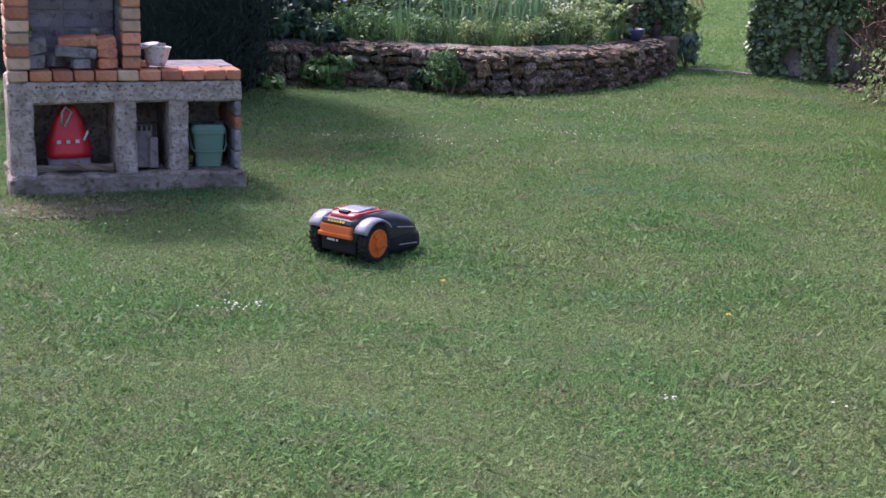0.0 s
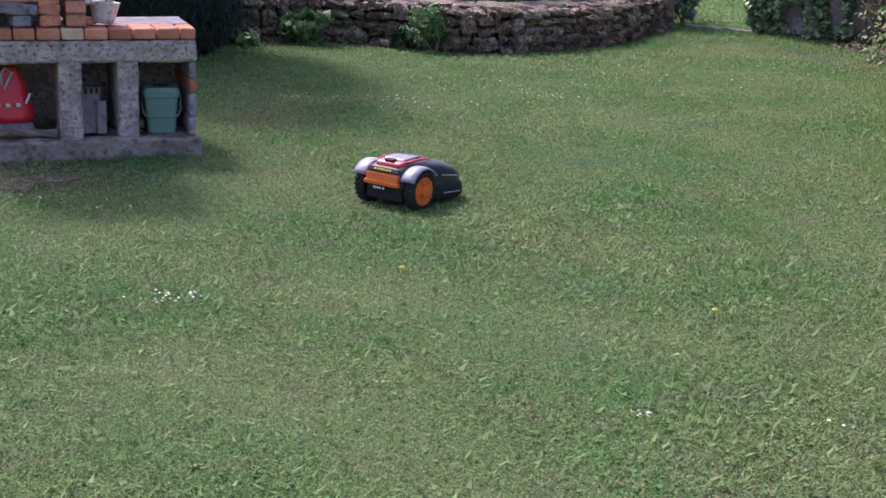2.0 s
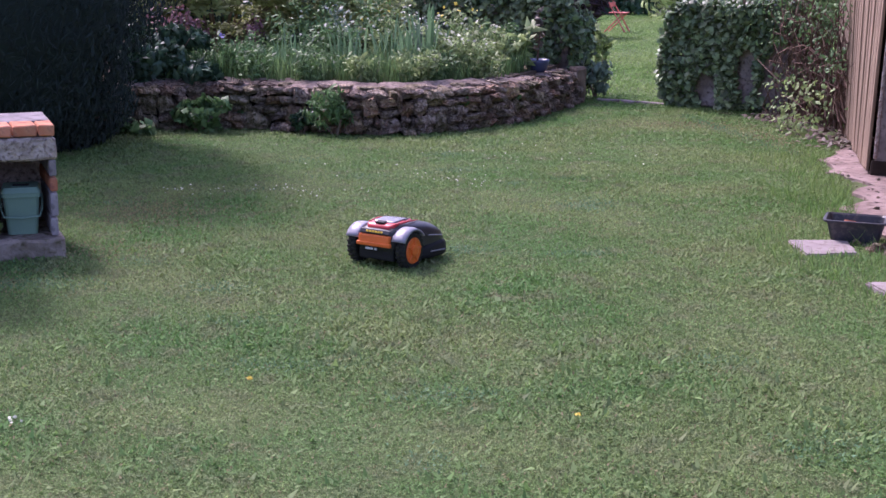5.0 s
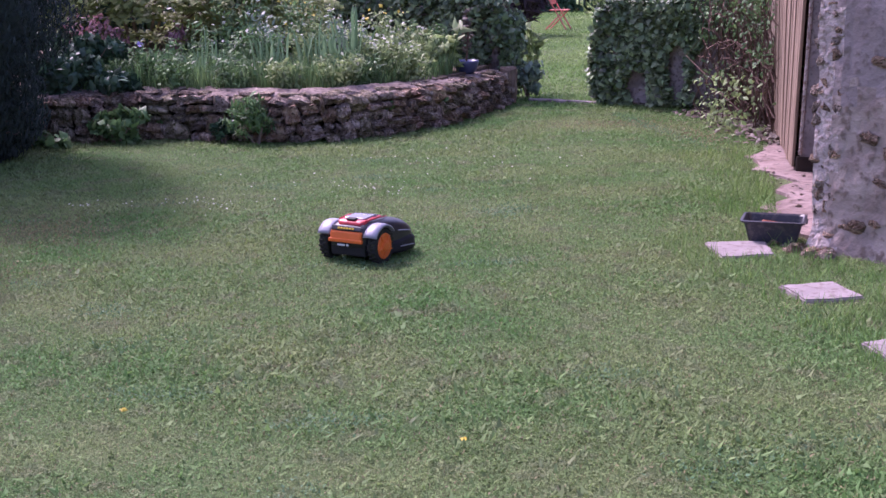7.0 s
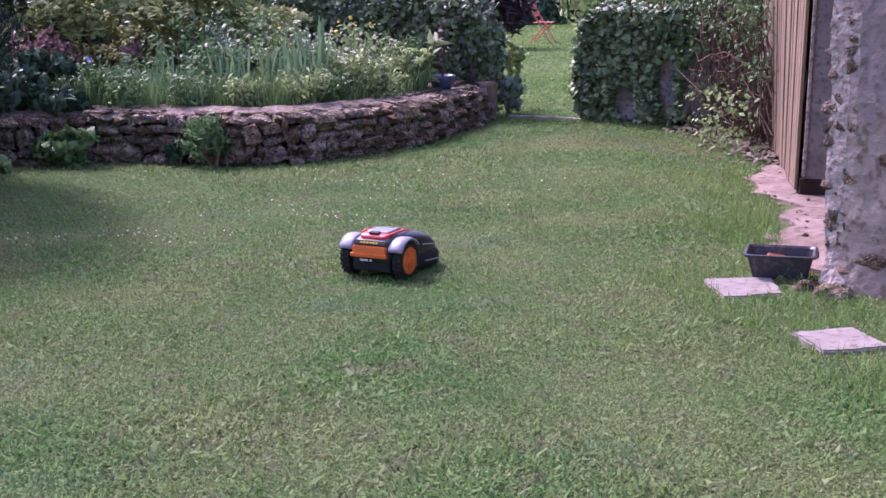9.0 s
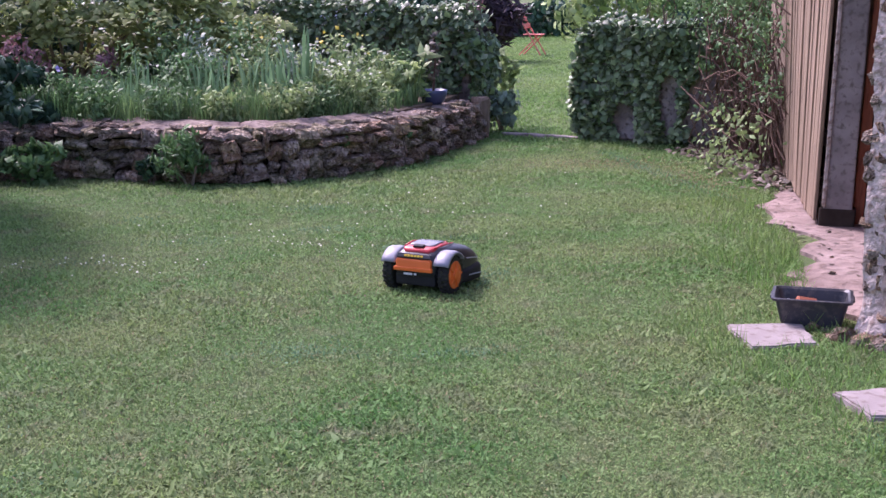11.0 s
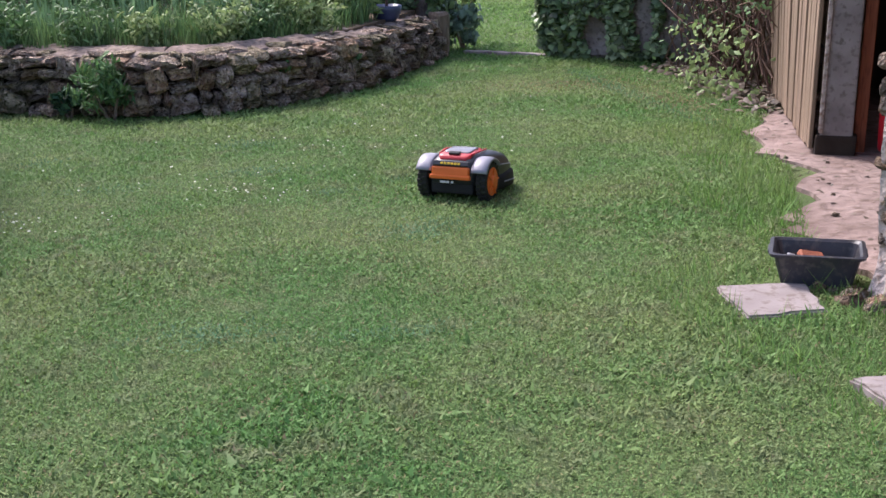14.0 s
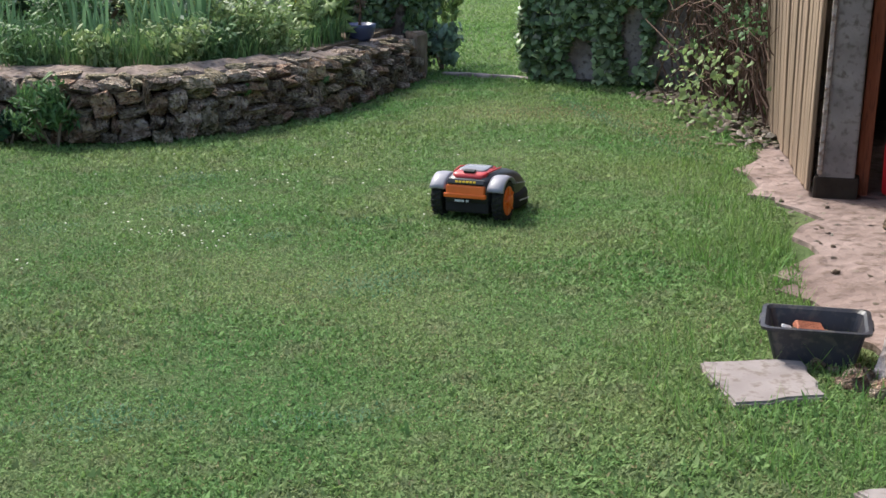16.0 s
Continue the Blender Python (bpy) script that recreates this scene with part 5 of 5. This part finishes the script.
def maple(centre, radii, sprays, seed):
    """Flat tiers of pointed leaves at the ends of spreading limbs, with dark gaps between the tiers."""
    rng = np.random.default_rng(seed)
    root = empty("maple", pose(centre[0], centre[1], BED_TOP), "spreading yellow-green maple bush with tiered foliage behind the bed", "shrub")
    high = centre[2] - BED_TOP
    at, out = [], []
    for k in range(sprays):
        u = rng.normal(0, 1, 3)
        u /= np.linalg.norm(u)
        u[1] = -abs(u[1]) if rng.random() < 0.7 else u[1]
        hub = u * np.array(radii) * rng.uniform(0.6, 1.0) + [0, 0, high]
        q, l = rng.uniform(0, 2 * np.pi, 70), np.sqrt(rng.uniform(0, 1, 70)) * rng.uniform(0.14, 0.26)
        d = np.stack([l * np.cos(q), l * np.sin(q), -0.35 * l * l / 0.2 + rng.normal(0, 0.012, 70)], 1)
        d[:, 2] -= 0.35 * (d[:, 0] * u[0] + d[:, 1] * u[1])
        at.append(hub + d)
        out.append(np.tile([u[0] * 0.5, u[1] * 0.5 - 0.15, 1.0], (70, 1)))
        if k % 6 == 0:
            e = Vector(hub)
            part("limb", tube([(e.x * 0.12, e.y * 0.12, 0), (e.x * 0.5, e.y * 0.5, e.z * 0.6), e], [0.022, 0.014, 0.005], 5), M["bark"], root)
    put("crown", leaf_mesh("crown", np.concatenate(at), np.concatenate(out), 0.075, M["maple"], rng, 0.7, 0.25, 0.35), root)


maple((-0.75, 14.1, 1.22), (1.35, 0.8, 0.6), 105, 405)
maple((0.4, 14.3, 1.0), (0.75, 0.5, 0.4), 42, 406)
shrub("dark_bush", "dark evergreen bush filling the back of the bed", (-2.0, 14.4, 1.1), (1.6, 0.9, 1.1), 3200, 0.1, "darkleaf", 407, BED_TOP, 5, 26)
shrub("dark_bush", "dark low foliage under the maple", (-0.5, 14.6, 0.62), (1.7, 0.5, 0.42), 2000, 0.09, "darkleaf", 408, BED_TOP, 4, 20)
shrub("red_maple", "crimson-leaved maple behind the garden wall", (0.3, 17.4, 1.45), (0.75, 0.6, 0.55), 1500, 0.09, "redleaf", 409, 0, 4, 16)
shrub("lilac", "lilac in pale bloom behind the ivy wall", (1.1, 15.9, 1.25), (0.3, 0.25, 0.3), 160, 0.06, "lilac_petal", 410, 0, 3, 8)
shrub("rose", "pinkish-white climbing rose on the wall's end", (2.85, 13.85, 1.3), (0.14, 0.14, 0.3), 260, 0.05, "pinkleaf", 411, 0, 3, 8)
shrub("fern", "dark green fern growing at the foot of the wall", (0.42, 11.02, 0.24), (0.24, 0.14, 0.24), 620, 0.07, "midleaf", 412, 0, 3, 12, 0.3, 0.8, category="fern")
shrub("ivy_clump", "bright ivy clump climbing the stone wall", (-0.72, 11.25, 0.17), (0.27, 0.12, 0.2), 330, 0.085, "midleaf", 413, 0, 3, 10, 0.75, 0.6, category="ivy")
shrub("ivy_clump", "dark small leaves rooted at the wall foot", (0.16, 11.12, 0.1), (0.14, 0.08, 0.11), 120, 0.06, "darkleaf", 414, 0, 2, 7, 0.75, 0.6, category="ivy")
shrub("ivy_clump", "grey-green leaves under the conifer", (-1.2, 11.05, 0.08), (0.22, 0.1, 0.1), 110, 0.08, "midleaf", 415, 0, 2, 7, 0.7, 0.4, category="ivy")
shrub("gate_plant", "pale leafy plant beside the garden opening", (3.2, 14.35, 0.5), (0.19, 0.17, 0.28), 240, 0.1, "paleleaf", 416, 0, 4, 10, 0.5, 0.4)
shrub("hydrangea", "grey-green rounded bush by the garden opening", (3.12, 13.85, 0.2), (0.2, 0.16, 0.22), 380, 0.08, "greyleaf", 417, 0, 4, 10)
shrub("gate_plant", "long pale leaves hanging from the ivy corner", (3.72, 13.2, 0.42), (0.13, 0.14, 0.3), 190, 0.12, "paleleaf", 418, 0, 3, 9, 0.28, 0.9)
for k in range(7):
    rng = np.random.default_rng(500 + k)
    s = rng.uniform(0.9, 5.6)
    p, d = along(WALL, s)
    q = p - Vector((-d.y, d.x)) * 0.02
    shrub("wall_weed", "little plant rooted in the stone joints", (q.x, q.y, rng.uniform(0.08, 0.3)), (0.07, 0.04, 0.06), 46, 0.035, "midleaf", 520 + k, 0.0, 1, 5, category="weed", group="weeds in the stone wall")


def conifer():
    rng = np.random.default_rng(77)
    root = empty("conifer", pose(-2.28, 10.5, 0), "broad dark conifer with dense drooping foliage", "conifer")
    part("trunk", tube([(0, 0, 0), (0.03, 0.02, 1.6), (0, 0, 4.2)], [0.13, 0.1, 0.03], 9), M["bark"], root)
    for k in range(16):
        a, z = k * 2.4, 0.25 + 0.19 * k
        part("branch", tube([(0, 0, z), (0.5 * math.cos(a), 0.5 * math.sin(a), z + 0.05), (0.95 * math.cos(a), 0.95 * math.sin(a), z - 0.05)], [0.03, 0.02, 0.008], 5), M["bark"], root)
    n = 68000
    z = 4.2 * rng.uniform(0.005, 1.0, n) ** 1.5
    a = rng.uniform(0, 2 * np.pi, n)

    def girth(z):
        """Widest at head height, drawn in towards the ground."""
        return np.interp(z, (0.0, 0.08, 0.3, 0.6, 1.0, 1.6, 2.5, 3.4, 4.3), (0.82, 0.94, 1.1, 1.22, 1.32, 1.33, 1.15, 0.7, 0.1))

    lump = np.array([noise.noise((math.cos(q) * 2.2, math.sin(q) * 2.2, w * 2.4)) for q, w in zip(a, z)])
    r = girth(z) * (1 + 0.13 * lump) * rng.uniform(0.72, 1.03, n)
    # closed hull added behind the needles in place of the crown's inner shade
    bm = bmesh.new()
    rings = [[bm.verts.new((0.8 * girth(h) * math.cos(q) * (1 + 0.13 * noise.noise((math.cos(q) * 2.2, math.sin(q) * 2.2, h * 2.4))), 0.8 * girth(h) * math.sin(q), h)) for q in [2 * math.pi * k / 24 for k in range(24)]] for h in np.linspace(0.04, 4.2, 24)]
    for lo, hi in zip(rings, rings[1:]):
        for k in range(24):
            bm.faces.new((lo[k], lo[(k + 1) % 24], hi[(k + 1) % 24], hi[k]))
    bm.faces.new(rings[-1])
    part("inner_foliage", bm, M["conifer"], root, "dark closed hull standing for the shade inside the foliage", smooth=True)
    at = np.stack([r * np.cos(a), r * np.sin(a), z], 1)
    out = np.stack([np.cos(a), np.sin(a), np.full(n, 0.3)], 1)
    put("foliage", leaf_mesh("foliage", at, out, 0.08, M["conifer"], rng, 0.14, 0.9, 0.45), root, None, "very dark green needled sprays")


conifer()
pot = empty("plant_pot", pose(2.39, 13.1, 0.338), "blue glazed bowl-shaped pot standing on the wall", "plant pot")
part("bowl", lathe([(0.07, 0), (0.10, 0.03), (0.118, 0.09), (0.122, 0.12), (0.112, 0.122), (0.1, 0.09)], 26), M["blue_pot"], pot, "", None, True)
part("dead_plant", tube([(0, 0, 0.08), (0.02, 0, 0.35), (0.0, 0.02, 0.62)], [0.012, 0.01, 0.005], 6), M["dry_stem"], pot, "brown dry stem")
rng = np.random.default_rng(88)
put("dry_leaves", leaf_mesh("dry_leaves", np.stack([rng.normal(0, 0.03, 60), rng.normal(0, 0.03, 60), rng.uniform(0.2, 0.6, 60)], 1), np.tile([0, -1, 0.2], (60, 1)), 0.05, M["dry_leaf"], rng), pot, None, "withered brown leaves")


def tangle():
    """Dry climber with sparse leaves between the ivy wall and the boards."""
    rng = np.random.default_rng(91)
    root = empty("climber", pose(4.55, 11.5, 0), "tangled climber with bare reddish stems and sparse leaves", "climber")
    bm = bmesh.new()
    for k in range(120):
        s = rng.uniform(-0.95, 0.85)
        x0 = 0.12 - 0.03 * s + rng.normal(0, 0.1)
        h = rng.uniform(0.6, 1.7)
        pts = [(x0, s, 0)]
        for j in range(1, 6):
            f = j / 5
            pts.append((x0 - 0.1 * f + rng.normal(0, 0.06), s + rng.normal(0, 0.08) * (1 + f), h * f))
        tube(pts, [0.008, 0.007, 0.006, 0.005, 0.004, 0.002], 4, bm)
    for k in range(26):
        s, z = rng.uniform(-0.8, 0.8), rng.uniform(0.2, 1.2)
        a = rng.uniform(-0.6, 0.6)
        pts = [(-0.05 - 0.12 * math.sin(3.1 * j / 5) + rng.normal(0, 0.02), s + 0.12 * j * math.cos(a) - 0.3, z + 0.1 * j * math.sin(a) + 0.09 * math.sin(1.2 * j)) for j in range(6)]
        tube(pts, [0.006, 0.006, 0.005, 0.005, 0.004, 0.002], 4, bm)
    tagged(part("stem_tangle", bm, M["dry_stem"], root, "bare reddish-brown stems"), kind="stuff")
    n = 4600
    z = 1.55 * rng.uniform(0, 1, n) ** 0.6
    at = np.stack([rng.normal(-0.05, 0.12, n) - 0.1 * (z > 0.8), rng.uniform(-0.95, 0.85, n), z], 1)
    dens = np.array([noise.noise((q[1] * 2.6, q[2] * 2.6, 4.0)) for q in at]) + 0.35 * (at[:, 2] - 0.85)
    at = at[dens > 0.12]
    put("leaves", leaf_mesh("leaves", at, np.tile([-0.7, -0.6, 0.4], (len(at), 1)), 0.04, M["midleaf"], rng, 0.6, 0.4), root, None, "sparse small green leaves")
    n = 260
    at = np.stack([rng.normal(-0.28, 0.1, n), rng.uniform(-1.1, 0.1, n), 0.45 * rng.uniform(0, 1, n) ** 1.5 + 0.02], 1)
    put("low_leaves", leaf_mesh("low_leaves", at, np.tile([-0.7, -0.6, 0.5], (n, 1)), 0.05, M["paleleaf"], rng, 0.6, 0.3), root, None, "pale young shoots")
    tagged(put("leaf_litter", leaf_mesh("leaf_litter", np.stack([rng.normal(4.5, 0.13, 900), rng.uniform(10.1, 12.3, 900), rng.uniform(0.015, 0.05, 900)], 1), np.tile([0, 0, 1.0], (900, 1)), 0.06, M["dry_leaf"], rng, 0.7, 0.0, 0.3)), "grey-brown leaf litter below the climber", "leaf litter", "", "stuff")


tangle()
tagged(part("climber_wall", rough(cut(box((0.16, 2.4, 1.5), (0, 0, 0.75), 0.02), 0.4), 0.02, 3), M["bark"], m=pose(5.12, 11.5, 0, 0, 0, -8)), "dark red-brown wall behind the climber", "wall", "", "structure")
for k, (x, y, z) in enumerate([(4.5, 12.3, 1.35), (4.75, 11.9, 1.45), (4.3, 12.75, 1.3)]):
    shrub("vine_bush", "feathery green shoots above the ivy wall", (x, y, z), (0.34, 0.3, 0.26), 420, 0.055, "midleaf", 430 + k, 0.9, 3, 12, group="shoots above the wall")

# loose earth clods and stones on the dirt
rng = np.random.default_rng(95)
n = 150
p = np.stack([rng.uniform(3.35, 4.7, n * 4), rng.uniform(6.8, 10.2, n * 4), np.full(n * 4, 0.016)], 1)
p = p[inside(p, DIRT)][:n]
tagged(put("dirt_crumbs", leaf_mesh("dirt_crumbs", p, np.tile([0, 0, 1.0], (len(p), 1)), 0.035, M["dry_leaf"], rng, 0.8, 0.0, 0.3)), "crumbs of earth and dry bits on the dirt", "debris", "", "stuff")
crumbs = random.Random(31)
for k in range(9):
    q = p[crumbs.randrange(len(p))]
    r = crumbs.uniform(0.008, 0.017)
    ob = put("pebble", crumbs.choice(STONES["stone"]))
    ob.matrix_basis = pose(q[0], q[1], 0.016 + r * 0.25, 0, 0, crumbs.uniform(0, 180)) @ Matrix.Diagonal((r * 1.6, r * 1.2, r, 1))
    tagged(ob, "small brown stone lying on the dirt", "pebble", "pebbles on the dirt")


# ---- daisies and dandelions ----
def daisies(spots, seed):
    rng = np.random.default_rng(seed)
    pts = []
    for x, y, rx, ry, n in spots:
        pts.append(np.stack([rng.normal(x, rx, n), rng.normal(y, ry, n), rng.uniform(0.03, 0.042, n)], 1))
    p = np.concatenate(pts)
    ob = put("daisies", leaf_mesh("daisies", p, np.tile([0, -0.25, 1.0], (len(p), 1)), 0.0115, M["petal"], rng, 1.0, 0.0, 0.3))
    return tagged(ob, "scattered small white daisies in the lawn", "daisies", "", "stuff")


daisies([(-0.74, 4.12, 0.05, 0.03, 20), (-0.66, 4.15, 0.03, 0.02, 9), (0.74, 3.14, 0.03, 0.015, 7), (1.2, 8.7, 0.2, 0.2, 30), (0.25, 8.25, 0.2, 0.12, 24), (-0.45, 8.3, 0.15, 0.12, 20), (-0.1, 8.4, 0.2, 0.1, 14), (1.6, 9.6, 0.5, 0.4, 22), (0.7, 9.2, 0.4, 0.3, 16), (2.4, 9.5, 0.5, 0.8, 16), (-1.55, 5.45, 0.3, 0.12, 12), (1.2, 8.72, 0.05, 0.04, 8), (0.25, 8.3, 0.03, 0.02, 5), (1.4, 3.2, 0.1, 0.1, 3), (2.0, 10.5, 0.8, 0.6, 30)], 600)


def dandelion(x, y, seed):
    rng = np.random.default_rng(seed)
    root = empty("dandelion", pose(x, y, 0), "single yellow dandelion head in the grass", "dandelion", "dandelions in the lawn")
    part("stalk", tube([(0, 0, 0), (0.002, 0, 0.03)], [0.0025, 0.002], 5), M["paleleaf"], root)
    a = rng.uniform(0, 6.28, 26)
    r = rng.uniform(0, 0.012, 26)
    put("head", leaf_mesh("head", np.stack([r * np.cos(a), r * np.sin(a), np.full(26, 0.034)], 1), np.stack([np.cos(a) * 0.5, np.sin(a) * 0.5, np.ones(26)], 1), 0.014, M["yellow_petal"], rng, 0.5, 0.0, 0.2), root)


for k, (x, y) in enumerate([(1.177, 4.11), (0.083, 4.55)]):
    dandelion(x, y, 620 + k)

# ---- beyond the garden ----
hedge_rng = np.random.default_rng(700)
for k, (x, y, rx, h) in enumerate([(4.5, 32.5, 2.0, 1.2), (7.5, 31.4, 2.2, 0.85), (10.5, 31.0, 2.2, 1.2), (1.0, 33.0, 2.4, 1.4), (14.0, 30.0, 2.4, 1.6), (-3.0, 31.0, 2.8, 1.8)]):
    shrub("far_hedge", "dark hedge at the end of the far lawn", (x, y, h * 0.5), (rx, 0.8, h * 0.62), 1500, 0.2, "darkleaf", 700 + k, 0, 3, 24, group="hedge at the end of the lawn")
# the first two, behind the hedge, carry dappled sunlight in their bright leaf colour
for k, (x, y, z, rx, rz, m) in enumerate([(8.6, 34.0, 1.0, 1.6, 0.8, "paleleaf"), (11.0, 34.0, 1.0, 1.6, 0.9, "maple"), (5.2, 17.5, 1.1, 0.9, 0.7, "paleleaf"), (6.2, 16.5, 1.2, 1.0, 0.8, "midleaf"), (-2.5, 19.0, 1.4, 2.0, 1.3, "darkleaf"), (7.6, 19.5, 1.0, 0.9, 0.9, "midleaf")]):
    shrub("garden_bush", "loose light green bush beyond the garden wall" if m != "darkleaf" else "dark bush beyond the garden wall", (x, y, z), (rx, 0.7, rz), 1100, 0.13, m, 720 + k, 0, 4, 18)
shrub("cordyline", "purple-brown spiky plant on the far lawn", (4.75, 23.6, 0.6), (0.55, 0.5, 0.65), 620, 0.4, "purpleleaf", 740, 0, 3, 12, 0.09, 0.3)
shrub("bare_tree", "bare dark branches in front of the pale house", (1.9, 18.0, 1.35), (0.8, 0.4, 0.5), 90, 0.06, "purpleleaf", 741, 0, 9, 10)
shrub("lilac", "lilac blossom over the ivy wall", (4.35, 13.5, 1.32), (0.14, 0.12, 0.14), 60, 0.05, "lilac_petal", 742, 0, 2, 6)
tagged(part("far_house", cut(box((7.0, 0.4, 3.2), (0, 0, 1.6), 0.02), 1.5), M["house"], m=pose(2.2, 40.0, 0, 0, 0, 4)), "pale rendered house wall far behind the gardens", "house", "", "structure")


def folding_chair():
    """Folded nearly flat, half hidden by the spiky plant."""
    root = empty("folding_chair", pose(5.66, 24.9, 0, 0, 0, 62), "faded red folding garden chair on the far lawn", "chair")
    for sx in (-0.16, 0.16):
        part("leg", tube([(sx, -0.2, 0), (sx, 0.2, 0.66)], [0.014, 0.012], 6), M["pink_paint"], root)
        part("leg", tube([(sx * 0.9, 0.2, 0), (sx * 0.9, -0.16, 0.36)], [0.014, 0.012], 6), M["pink_paint"], root)
    for k in range(4):
        part("seat_slat", box((0.34, 0.06, 0.015), (0, -0.15 + 0.08 * k, 0.355), 0.003), M["pink_paint"], root)
    for z, y in ((0.5, 0.12), (0.61, 0.18)):
        part("back_slat", box((0.34, 0.015, 0.08), (0, y - 0.02, z), 0.003), M["pink_paint"], root)


folding_chair()


# the plan above is drawn at 1 to 1.1
for ob in scene.objects:
    if ob.parent is None and ob.type in {"MESH", "EMPTY"}:
        ob.matrix_basis = Matrix.Scale(PLAN, 4) @ ob.matrix_basis
robot.scale = (MOWER_SIZE * PLAN,) * 3


def motions():
    times = [r[0] for r in ROUTE]
    xs, ys = [r[1] for r in ROUTE], [r[2] for r in ROUTE]
    rows, spin = [], ([], [])
    went, last = 0.0, None
    for k in range(41):
        t = 0.4 * k
        x, y = float(np.interp(t, times, xs)), float(np.interp(t, times, ys))
        if last:
            went += math.hypot(x - last[0], y - last[1])
        last = (x, y)
        rows.append((t, pose(x * PLAN, y * PLAN, 0.0, 0, 0, float(np.interp(t, [h[0] for h in HEADING], [h[1] for h in HEADING])))))
        turn = math.degrees(went / (WHEEL_R * MOWER_SIZE))
        for wheel_rows, sx in zip(spin, (-1, 1)):
            wheel_rows.append((t, pose(sx * 0.163, 0, WHEEL_R) @ pose(0, 0, 0, -turn, 0, 0) @ pose(0, 0, 0, 0, 90, 0)))
    walk(robot, rows)
    for w, wheel_rows in zip(robot_wheels, spin):
        walk(w, wheel_rows)


motions()
